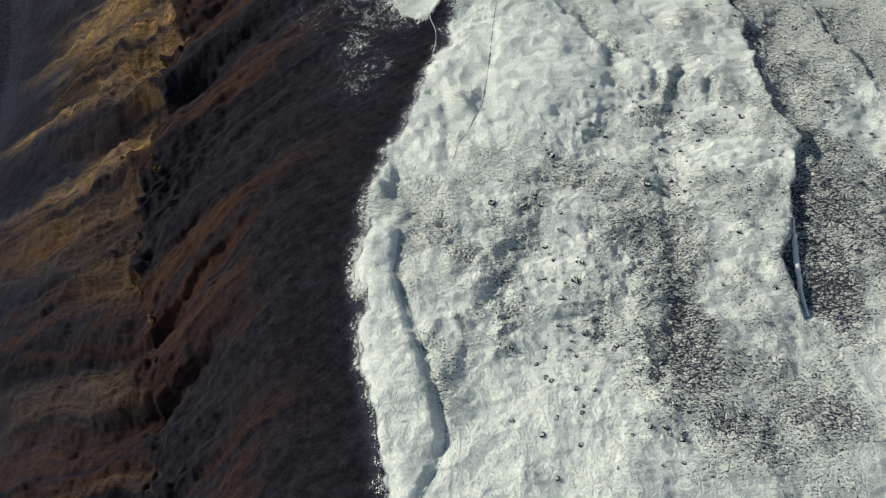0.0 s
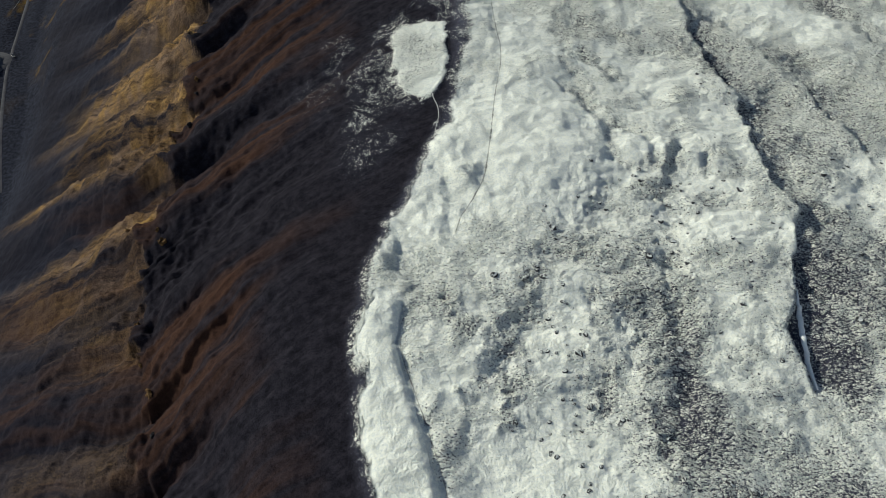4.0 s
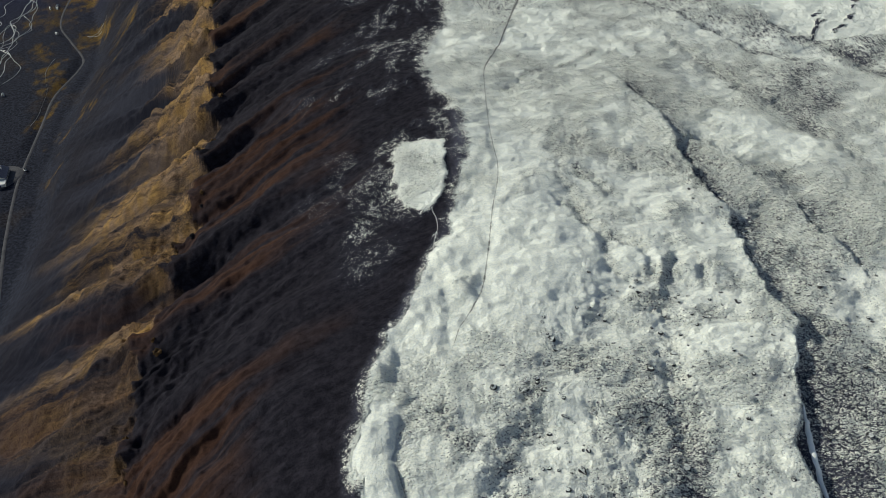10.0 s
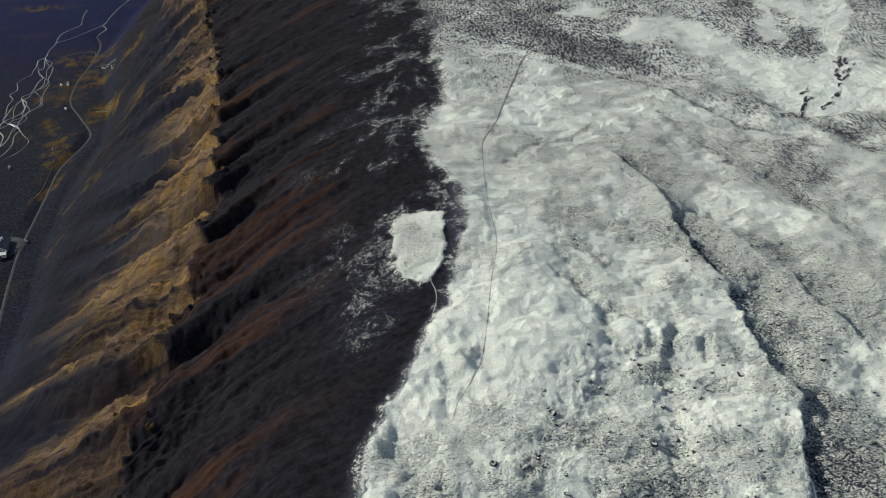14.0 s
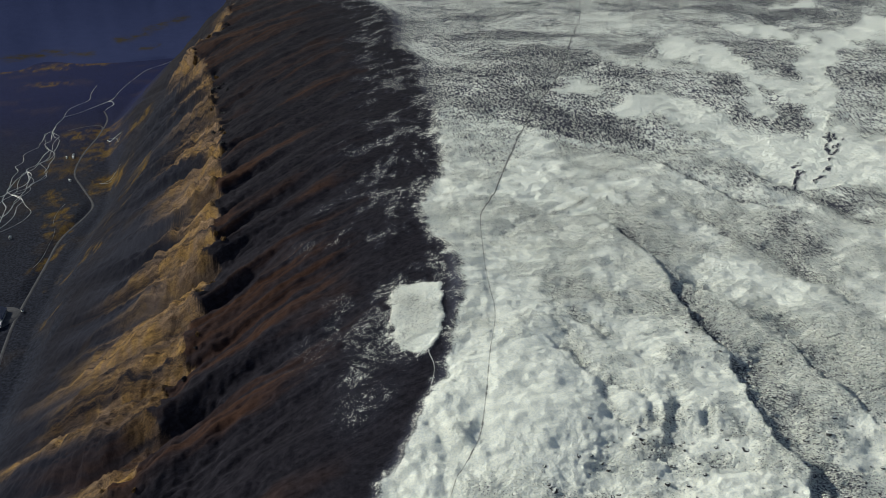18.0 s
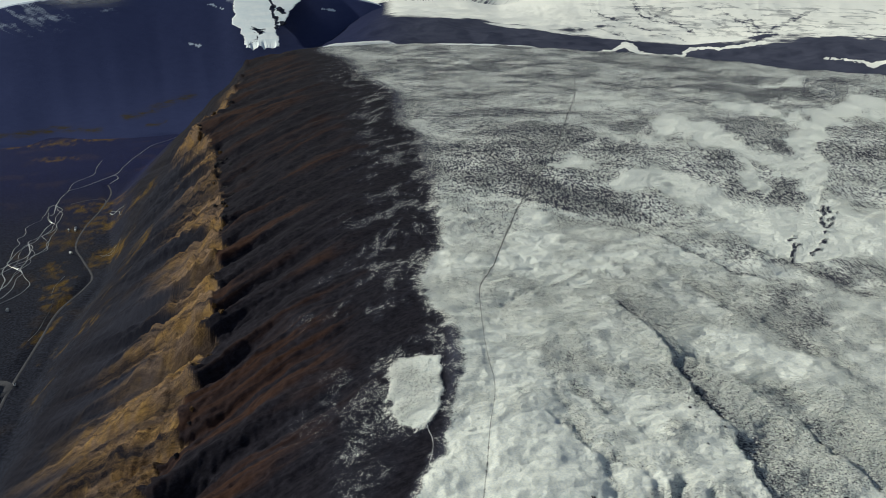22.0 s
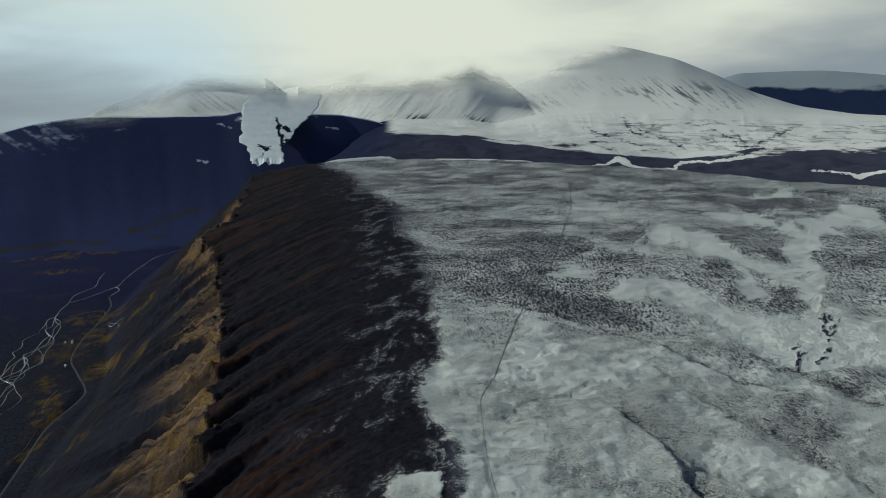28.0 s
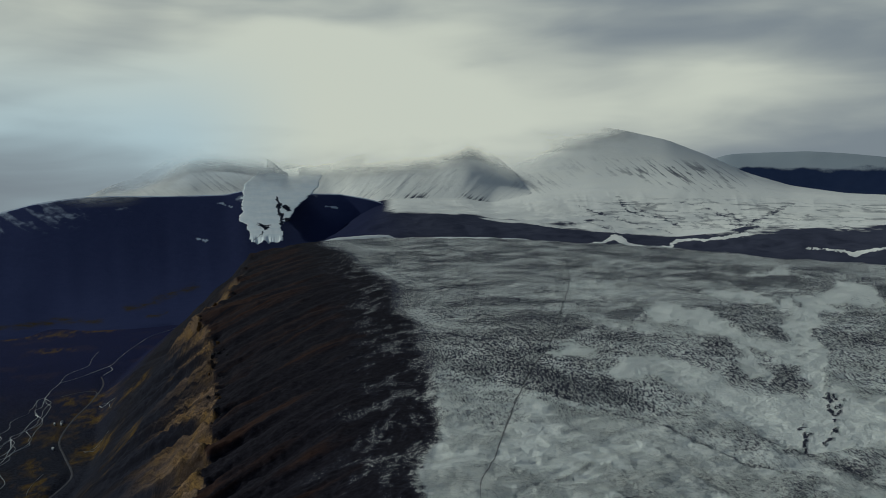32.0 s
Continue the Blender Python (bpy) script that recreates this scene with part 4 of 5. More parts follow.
def dome_cover(a, e, s, x, y):
    top = smooth(0.86, 1.08, s + 0.12 * fbm(x, y, 90, 4, 201))
    snow = 0.16 * smooth(0.3, 1, fbm(x, y, 160, 3, 203)) + 0.84 * top * np.maximum(smooth(-5.5, -3.2, a), smooth(1.9, 2.0, s))
    ax, ex = a + 0.12 * fbm(a * 3, e * 9, 1.0, 3, 207), e + 0.06 * fbm(a * 3, e * 9, 0.8, 3, 208)
    for pts in RIBBONS:                                                       # white water channels filled with snow
        d, _, at = to_line(ax, ex * 2.0, [(p, 2.0 * q) for p, q, w in pts], 2.0)
        wide = np.interp(at, np.linspace(0, 1, len(pts)), [w for p, q, w in pts])
        snow = np.maximum(snow, 1.1 * smooth(1.5, 0.6, d / wide))
    for pts, wide in CHANNELS:
        snow = snow - 0.33 * az_line(a + 0.22 * fbm(a * 3, e * 9, 0.9, 4, 209), e + 0.10 * fbm(a * 3, e * 9, 1.1, 4, 211), pts, wide)
    lines = ridged(a * 1.1 + e * 2.0 + 0.8 * fbm(a, e * 3, 2.0, 3, 212), e * 9.0, 1.6, 4, 206)
    snow = snow - 0.34 * smooth(0.3, 1.3, lines) * smooth(-4.4, -3.6, e) * smooth(-1.0, -1.9, e) * smooth(9, 13, a)
    gut = ridged(a * 2.6 + e * 3.4, e * 0.8, 1.0, 3, 214)
    snow = snow - 0.40 * smooth(0.5, 1.1, gut) * (spot(a, e * 3, 20.5, 0.5, 4.5, 3.0, -30, 0.7) + 0.6 * spot(a, e * 3, 14.5, 3.0, 5, 2.6, -10, 0.7) + 0.7 * spot(a, e * 3, 7, -1.0, 4, 3.0, 0, 0.7))
    return np.clip(snow, 0, 1.1)


def dome_ribs(a, r, s, x, y):
    rise = smooth(1.05, 2.0, s) * smooth(3.0, 2.2, s)
    return rise * (2.0 * ridged(a * 3.0 + 2 + 3 * s, r * 0.004, 4.2, 3, 213) * smooth(2.0, 1.6, s) + 6 * fbm(x, y, 520, 2, 215, 0.4)) + 7 * smooth(0, 0.4, s) * smooth(1.3, 0.6, s) * fbm(x, y, 120, 4, 217) + 4 * smooth(0.8, 1, s) * smooth(2, 1.2, s) * fbm(x, y, 100, 4, 219)


def build_mountains():
    range_sheet("snow_mountain", [(1470, [(b, e - 0.9) for b, e in RIM_EL]), (2050, BAND_TOP), (3150, PEAK_FOOT), (4450, DOME_SKY)], -14, 42, 0.07, 100, SNOW_MOUNTAIN, dome_cover, dome_ribs,
                "broad snow-covered mountain dome with streaked apron and dark bench", "mountain", 300, 0.35, 1.9)

    def peak_cover(a, e, s, x, y):
        streak = ridged(a * 4.6 - e * 5.2 + 0.35 * fbm(x, y, 300, 3, 229), e * 0.45, 1.0, 3, 231, 0.6)
        return np.clip(1.0 - 0.40 * smooth(0.3, 1.4, streak) * smooth(1.0, 0.4, s + 0.25 * fbm(x, y, 200, 3, 233)) - 0.5 * smooth(0.18, 0.02, s) * smooth(-0.2, 0.4, fbm(x, y, 120, 3, 235)), 0, 1)

    range_sheet("snow_peak", [(3060, [(b, e - 0.35) for b, e in PEAK_FOOT]), (3900, PEAK_SKY)], -11.5, 9.5, 0.07, 130, SNOW_MOUNTAIN, peak_cover,
                lambda a, r, s, x, y: smooth(0, 0.2, s) * smooth(1.05, 0.75, s) * (0.9 * ridged(a * 3.2 - 15 * s, s * 1.0, 2.2, 3, 237) + 6 * fbm(x, y, 420, 3, 239, 0.4)),
                "snow-streaked ribbed peak with its summit in cloud", "mountain", 380)

    def massif_cover(a, e, s, x, y):
        cap = smooth(1.0, 1.5, s + 0.25 * fbm(x, y, 90, 4, 241)) * (0.55 + 0.45 * smooth(-0.3, 0.5, fbm(a, e * 0, 3, 3, 242)))
        gut = ridged(a * 1.6 + e * 2.2 + 0.4 * fbm(x, y, 250, 3, 243), e * 0.5, 1.0, 3, 244, 0.6)
        dust = (0.10 + 0.24 * smooth(0.0, 1.0, gut)) * smooth(0.5, 0.98, s) * smooth(-21.5, -30.0, a) + (0.03 + 0.10 * smooth(0.2, 1.0, gut)) * smooth(0.6, 1.0, s)
        a, e = a + 0.25 * fbm(a * 4, e * 8, 1.0, 4, 248, 0.6), e + 0.08 * fbm(a * 4, e * 8, 1.0, 4, 250, 0.6)
        bits = az_line(a, e, [(-19.4, -4.65), (-18.9, -4.9)], 0.10) + az_line(a, e, [(-17.9, -1.75), (-17.3, -2.0), (-16.6, -2.2)], 0.09) + az_line(a, e, [(-9.2, -2.2), (-8.4, -2.35)], 0.13)
        return np.clip(cap * 0.95 + dust * (1 - cap) + bits, 0, 1)

    range_sheet("dark_mountain", [(1640, MASSIF_FOOT), (2700, MASSIF_TOP), (3200, [(b, e + 0.12) for b, e in MASSIF_TOP])], -46, 0, 0.1, 110, HAZED_ROCK, massif_cover,
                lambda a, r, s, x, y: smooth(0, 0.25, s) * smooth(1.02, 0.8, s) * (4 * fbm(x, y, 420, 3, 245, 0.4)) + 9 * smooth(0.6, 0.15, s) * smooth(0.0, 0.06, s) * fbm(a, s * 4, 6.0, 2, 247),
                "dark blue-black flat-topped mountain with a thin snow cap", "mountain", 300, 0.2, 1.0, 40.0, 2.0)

    def left_cover(a, e, s, x, y):
        streak = ridged(a * 4.0 + e * 4.8 + 0.3 * fbm(x, y, 300, 3, 249), e * 0.4, 1.0, 3, 251, 0.6)
        return np.clip(1.0 - 0.42 * smooth(0.3, 1.4, streak) * smooth(0.9, 0.3, s), 0, 1)

    range_sheet("snow_slope", [(3020, [(-29, -2.2), (-16, -1.7), (-12, -1.6)]), (3850, LEFT_SKY)], -29, -12.4, 0.08, 100, SNOW_MOUNTAIN, left_cover,
                lambda a, r, s, x, y: smooth(0, 0.2, s) * smooth(1.05, 0.75, s) * (1.0 * ridged(a * 2.4 + 15 * s, s * 1.0, 1.6, 3, 253) + 6 * fbm(x, y, 300, 3, 255, 0.4)),
                "snowy mountainside with fine dark gully stripes", "mountain", 300)
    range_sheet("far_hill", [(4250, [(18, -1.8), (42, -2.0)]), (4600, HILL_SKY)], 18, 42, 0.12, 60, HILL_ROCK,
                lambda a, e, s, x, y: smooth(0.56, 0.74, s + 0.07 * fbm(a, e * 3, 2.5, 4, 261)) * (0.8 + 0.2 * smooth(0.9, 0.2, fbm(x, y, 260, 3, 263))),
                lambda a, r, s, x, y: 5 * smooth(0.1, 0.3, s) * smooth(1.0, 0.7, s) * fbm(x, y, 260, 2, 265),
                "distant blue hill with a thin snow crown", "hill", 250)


build_mountains()


def ice_material():
    m, n = fresh("glacier_ice")
    p = n.add("TexCoord").outputs["Object"]
    mid, fine = n.noise(p, 0.02, 7, 0.62), n.noise(p, 0.11, 6, 0.65)
    dirt = n.attr("dirt")
    colour = n.mix(n.ramp(mid, 0.35, 0.65), (0.74, 0.81, 0.85), (0.82, 0.87, 0.89))
    colour = n.mix(n.ramp(n.math("ADD", dirt, n.math("MULTIPLY", n.math("SUBTRACT", fine, 0.5), 0.4)), 0.4, 0.6), colour, (0.02, 0.025, 0.045))
    veiled(n, p, colour, n.math("ADD", mid, n.math("MULTIPLY", fine, 0.3)), 0.15, 4.0, 0.6)
    return m


ICE = ice_material()
GLACIER_WEST = [(-5.1, -15.29), (-4.41, -15.4), (-3.63, -15.65), (-3.3, -16.25), (-2.71, -16.06), (-1.99, -15.91), (-1.21, -16.06), (-0.54, -15.82), (0.28, -15.0), (1.19, -14.3), (1.73, -14.6), (3.0, -15.2), (4.0, -15.5)]
GLACIER_EAST = [(-5.1, -12.83), (-4.46, -12.86), (-3.77, -12.95), (-3.49, -12.88), (-3.22, -12.3), (-2.49, -11.95), (-1.8, -11.26), (-1.25, -10.56), (-0.46, -10.0), (0.83, -9.38), (1.76, -8.67), (4.0, -7.5)]


def build_glacier():
    e = np.linspace(-5.05, 3.6, 240)
    v = np.linspace(0, 1, 110)
    ee, vv = np.meshgrid(e, v, indexing="ij")
    west, east = np.interp(ee, *zip(*GLACIER_WEST)), np.interp(ee, *zip(*GLACIER_EAST))
    wob = 0.15 * fbm(ee * 9, vv * 0, 3, 5, 271, 0.65) * (1 - vv) + 0.15 * fbm(ee * 9, vv * 0, 3, 5, 275, 0.65) * vv
    az = west + (east - west) * vv + wob
    r = np.interp(ee, [-6.3, -1.2, 0.0, 3.5], [1570, 2560, 2780, 3760])
    r = r - 8 * np.sin(np.pi * vv) ** 0.6 - 1.5 * fbm(az * 2.0 + 0.7 * ee, ee * 2.0 - 0.7 * az, 1.0, 4, 277)
    r = np.where((vv == 0) | (vv == 1), r + 14, r)
    ee = ee + np.where(ee < -4.5, (-4.5 - ee) / 0.55 * 0.16 * fbm(az * 30, ee * 0, 10, 4, 279, 0.6), 0)
    x, y, z = polar(az, ee, r)
    jag_a, jag_e = az + 0.12 * fbm(az * 3, ee * 6, 0.7, 4, 283, 0.6), ee + 0.10 * fbm(az * 3, ee * 6, 0.8, 4, 285, 0.6)
    dirt = az_line(jag_a, jag_e, [(-14.76, -3.6), (-14.41, -3.79), (-13.87, -3.71)], 0.13) + az_line(jag_a, jag_e, [(-14.55, -3.86), (-14.15, -4.0)], 0.17) + 0.8 * az_line(jag_a, jag_e, [(-14.42, -4.2), (-14.61, -4.57), (-15.24, -4.92)], 0.06)
    dirt = dirt + az_line(jag_a, jag_e, [(-13.3, -1.4), (-13.11, -2.02), (-13.2, -2.47), (-12.96, -3.08), (-12.95, -3.5), (-12.7, -3.9)], 0.15) + 1.1 * az_line(jag_a, jag_e, [(-12.6, -2.2), (-12.4, -2.5)], 0.26) + az_line(jag_a, jag_e, [(-12.55, -3.2), (-12.3, -3.4)], 0.2)
    ob = sheet("glacier", x, y, z, ICE, (("dirt", np.clip(dirt, 0, 1)), ("veil", smooth(-1.4, 1.3, ee + 0.25 * fbm(az, ee, 1.5, 3, 287)))))
    return tagged(ob, "pale blue-white glacier tongue spilling down between dark cliffs", "glacier")


GLACIER = build_glacier()


def snow_material(name, a, b, scale=0.6, bump=0.4):
    m, n = fresh(name)
    p = n.add("TexCoord").outputs["Object"]
    mid, fine = n.noise(p, scale, 6, 0.6), n.noise(p, scale * 6, 5, 0.6)
    finish(n, n.mix(mid, a, b), 0.7, n.math("ADD", mid, n.math("MULTIPLY", fine, 0.3)), 0.5, bump, 0.2)
    return m


SNOW = snow_material("clean_snow", (0.78, 0.81, 0.82), (0.87, 0.88, 0.85))


def snow_bank(line, r, label, deep=14.0):
    """A long drift behind the rim: a lens of snow along (bearing, lower angle, upper angle) marks."""
    b, lo, hi = zip(*line)
    az = np.arange(b[0], b[-1] + 0.02, 0.06)
    low, high = np.interp(az, b, lo), np.interp(az, b, hi)
    high = np.maximum(high + 0.02 * fbm(az * 10, az * 0, 4, 3, 291), low + 0.004)
    rows = []
    for k in range(7):
        f = k / 6
        rows.append(polar(az, low + (high - low) * math.sin(f * math.pi / 2), r + deep * f))
    rows.append(polar(az, low - 0.6, r + deep * 1.6))
    x, y, z = (np.array([q[i] for q in rows]) for i in range(3))
    return tagged(sheet("snow_bank", x, y, z, SNOW), label, "snow bank", "snow banks along the plateau rim")


snow_bank([(-9.9, -5.15, -5.13), (-8.5, -5.1, -4.82), (-6, -5.0, -4.66), (-4.2, -4.95, -4.62), (-3.6, -4.95, -4.92)], 1440, "long white snow bank lying along the plateau rim")
snow_bank([(-1.8, -5.0, -4.98), (0, -5.0, -4.80), (4, -5.05, -4.84), (7, -5.1, -4.92), (8.2, -5.15, -5.13)], 1425, "thin white snow bank lying along the plateau rim")


# ---------------------------------------------------------------- ways and water


def part(name, bm, material, parent, label=""):
    """Links a bmesh as one mesh under a thing or a part."""
    me = bpy.data.meshes.new(name)
    bm.to_mesh(me)
    bm.free()
    me.materials.append(material)
    ob = new(name, me)
    ob.parent = parent
    if label:
        tagged(ob, label)
    return ob


def height(x, y):
    return land(np.atleast_1d(np.asarray(x, float)), np.atleast_1d(np.asarray(y, float)))[0]


def ribbon(name, pts, width, material, lift, parent=None, step=1.5, crown=0.0, wobble=0.1, seed=0, across=5, level=None, faint=None):
    """A strip that lies on the ground, with edges that dip into it."""
    c = resample(pts, step)
    d = np.gradient(c, axis=0)
    d = d / np.hypot(d[:, 0], d[:, 1])[:, None]
    nx, ny = d[:, 1], -d[:, 0]
    w = width(c[:, 1]) if callable(width) else np.full(len(c), float(width))
    w = w * (1 + wobble * fbm(c[:, 0], c[:, 1], 12, 3, 401 + seed))
    v = np.linspace(-0.5, 0.5, across)
    x, y = c[:, 0][:, None] + nx[:, None] * w[:, None] * v, c[:, 1][:, None] + ny[:, None] * w[:, None] * v
    z = height(x.ravel(), y.ravel()).reshape(x.shape) if level is None else np.full(x.shape, level)
    mid = z.mean(1, keepdims=True)
    z = 0.3 * z + 0.7 * mid + lift + crown * (1 - (2 * v) ** 2)
    z[:, 0] -= lift + 0.3
    z[:, -1] -= lift + 0.3
    edge = np.repeat(np.abs(2 * v)[None], len(c), 0)
    if faint:
        edge = np.clip(edge + faint(c[:, 1])[:, None], 0, 1.6)
    return sheet(name, x, y, z, material, (("edge", edge),), parent=parent)


def gravel_material(name, a, b, scale=1.2):
    m, n = fresh(name)
    p = n.add("TexCoord").outputs["Object"]
    mid, fine = n.noise(p, scale * 0.25, 6, 0.6), n.noise(p, scale * 4, 5, 0.65)
    finish(n, n.mix(n.ramp(n.math("ADD", n.math("MULTIPLY", mid, 0.6), n.math("MULTIPLY", fine, 0.4)), 0.35, 0.65), a, b), 0.95, fine, 0.6, 0.15, 0.1)
    return m




def trail_material():
    m, n = fresh("trail_grit")
    p = n.add("TexCoord").outputs["Object"]
    mid, fine = n.noise(p, 0.5, 5, 0.6), n.noise(p, 4.0, 4, 0.6)
    b = n.add("BsdfPrincipled", {"Base Color": n.mix(n.ramp(fine, 0.3, 0.7), (0.045, 0.047, 0.055), (0.20, 0.205, 0.21)), "Roughness": 0.95})
    worn = n.ramp(n.math("ADD", n.math("ADD", n.math("MULTIPLY", n.math("SUBTRACT", 1.0, n.attr("edge")), 0.7), mid), n.math("MULTIPLY", fine, 0.6)), 0.95, 1.65)
    both = n.add("MixShader", {0: worn, 1: n.add("BsdfTransparent").outputs[0], 2: b.outputs[0]})
    n.add("OutputMaterial", {0: both.outputs[0]})
    return m


TRAIL_GRIT = trail_material()
ROAD_GRIT = gravel_material("road_grit", (0.055, 0.055, 0.066), (0.105, 0.105, 0.118), 0.6)


def water_material():
    m, n = fresh("river_water")
    p = n.add("TexCoord").outputs["Object"]
    mid = n.noise(p, 0.35, 5, 0.6)
    # silty water, paler still: the sky's reflection is put into its base colour
    finish(n, n.mix(mid, (0.16, 0.18, 0.21), (0.50, 0.52, 0.53)), 0.25, n.noise(p, 1.5, 4, 0.6), 0.3, 0.1, 0.5)
    return m


WATER = water_material()

# nearest stretch follows a furrow, whose shade is put in as dark grit
tagged(ribbon("trail", TRAIL, lambda y: np.interp(y, [30, 120, 300, 600, 1300], [0.9, 0.9, 1.7, 3.2, 6.0]), TRAIL_GRIT, 0.05, wobble=0.4, step=0.8, across=9,
              faint=lambda y: np.interp(y, [30, 76, 82, 104, 112, 150, 230, 262, 280, 420, 520, 1300], [0.3, 0.3, 0.9, 0.9, 0.2, 0.25, 0.35, 0.1, 0, 0, 0.1, 0.15])),
       "narrow dark footpath worn through the snowy plateau", "path", kind="structure")
tagged(ribbon("road", ROAD, 3.4, ROAD_GRIT, 0.25, step=3, wobble=0.06), "pale gravel road winding along the valley floor", "road", kind="structure")
tagged(ribbon("farm_track", [(-505, 972), (-520, 1010), (-545, 1004), (-560, 985)], 2.6, ROAD_GRIT, 0.25, step=3), "short gravel track branching off the valley road", "track", kind="structure")

RIVER = [(-470, 640), (-485, 682), (-509, 745), (-530, 819), (-551, 907), (-583, 983), (-600, 1057), (-580, 1090), (-564, 1142), (-577, 1218), (-599, 1375), (-592, 1484), (-580, 1600)]


def build_river():
    river = tagged(new("river"), "braided silvery river on a dark gravel flat", "river")

    def channel(pts, width, seed):
        ribbon("channel", pts, width, WATER, 0.35, river, 3, 0.0, 0.5, seed)

    def shifted(i0, i1, off, seed):
        c = resample(RIVER[i0:i1], 14)
        n = len(c)
        s = np.sin(np.linspace(0, math.pi, n)) ** 0.7
        c[:, 0] += off * s + 9 * s * fbm(c[:, 1], c[:, 0], 34, 4, 420 + seed, 0.65)
        c[:, 1] += 6 * s * fbm(c[:, 1], c[:, 0], 35, 3, 430 + seed)
        return [tuple(q) for q in c]

    channel(shifted(0, 7, 2, 0), lambda y: np.interp(y, [600, 1000], [1.5, 1.3]), 1)
    channel(RIVER[6:], lambda y: np.interp(y, [1050, 1600], [1.3, 1.1]), 2)
    for i0, i1, off, w in ((0, 4, 15, 1.0), (0, 4, -12, 1.0), (1, 6, 20, 0.8), (2, 6, -16, 0.9), (0, 3, 24, 0.7), (3, 6, 9, 0.8), (1, 3, 7, 0.8), (2, 5, 28, 0.7), (1, 4, -7, 0.7), (0, 2, -20, 0.8), (2, 4, 14, 0.7), (4, 6, -9, 0.7)):
        channel(shifted(i0, i1, off, int(off + 50)), w, int(off + 50))
    channel([(-600, 1057), (-612, 1100), (-604, 1150), (-622, 1200), (-640, 1260)], 1.1, 7)
    channel([(-551, 1090), (-546, 1115), (-556, 1135), (-564, 1142)], 1.6, 8)
    channel([(-480, 940), (-470, 930), (-462, 936), (-450, 925)], 1.5, 9)


tagged(ribbon("footpath", [(-4.6, 170), (-3.4, 165), (-2.0, 160), (-1.9, 154), (-2.8, 147), (-2.6, 140)], 0.2, SNOW, 0.06, step=0.5, wobble=0.4, seed=9),
       "thin snow-filled footpath below the white ledge", "path", kind="structure")
build_river()


def yard():
    a = np.linspace(0, 2 * math.pi, 49)
    rad = np.linspace(0, 1, 7)
    rr, aa = np.meshgrid(rad, a, indexing="ij")
    x = -374 + rr * (18 + 2 * np.sin(2 * aa)) * np.cos(aa)
    y = 480 + rr * 22 * np.sin(aa)
    z = np.where(rr > 0.95, -201.5, -199.9 + 0 * x)
    tagged(sheet("gravel_yard", x, y, z, ROAD_GRIT), "oval gravel turning yard beside the valley road", "yard", kind="structure")


yard()


def plain_material(name, a, b, rough, scale=2.0, metal=0.0, bump=0.03):
    m, n = fresh(name)
    p = n.add("TexCoord").outputs["Object"]
    mid = n.noise(p, scale, 6, 0.6)
    finish(n, n.mix(n.ramp(mid, 0.3, 0.7), a, b), rough, mid, 0.3, bump, 0.3, metal)
    return m


NAVY_ROOF = plain_material("navy_roof", (0.02, 0.03, 0.075), (0.035, 0.05, 0.11), 0.45, 0.8, 0.3)
PALE_WALL = plain_material("pale_wall", (0.52, 0.53, 0.55), (0.66, 0.67, 0.68), 0.8, 0.7)
DARK_GLASS = plain_material("dark_glass", (0.01, 0.012, 0.016), (0.02, 0.022, 0.03), 0.08)
TRIM = plain_material("trim_paint", (0.6, 0.61, 0.62), (0.72, 0.72, 0.72), 0.6)


def box(lo, hi, bevel=0.0):
    bm = bmesh.new()
    bmesh.ops.create_cube(bm, size=1)
    for v in bm.verts:
        v.co = Vector(lo[i] + (v.co[i] + 0.5) * (hi[i] - lo[i]) for i in range(3))
    if bevel:
        bmesh.ops.bevel(bm, geom=list(bm.edges), offset=bevel, segments=2, affect="EDGES")
    return bm


def gable(x0, x1, y0, y1, z0, z1, over, thick):
    """A roof of two slabs that meet along y."""
    bm = bmesh.new()
    xm = (x0 + x1) / 2
    for xa, xb in ((x0 - over, xm), (x1 + over, xm)):
        za = z0 - over * (z1 - z0) / abs(xm - x0)
        q = []
        for dz in (0, thick):
            q += [bm.verts.new((xa, y0 - over, za + dz)), bm.verts.new((xb, y0 - over, z1 + dz)), bm.verts.new((xb, y1 + over, z1 + dz)), bm.verts.new((xa, y1 + over, za + dz))]
        for f in ((0, 1, 2, 3), (4, 5, 6, 7), (0, 1, 5, 4), (1, 2, 6, 5), (2, 3, 7, 6), (3, 0, 4, 7)):
            bm.faces.new([q[i] for i in f])
    bmesh.ops.recalc_face_normals(bm, faces=bm.faces)
    return bm


def house_body(x0, x1, y0, y1, z0, z1, zr):
    bm = bmesh.new()
    xm = (x0 + x1) / 2
    ends = []
    for y in (y0, y1):
        ends.append([bm.verts.new(c) for c in ((x0, y, z0), (x1, y, z0), (x1, y, z1), (xm, y, zr), (x0, y, z1))])
    a, b = ends
    bm.faces.new(a), bm.faces.new(b)
    for i in range(5):
        bm.faces.new((a[i], a[(i + 1) % 5], b[(i + 1) % 5], b[i]))
    bmesh.ops.recalc_face_normals(bm, faces=bm.faces)
    return bm


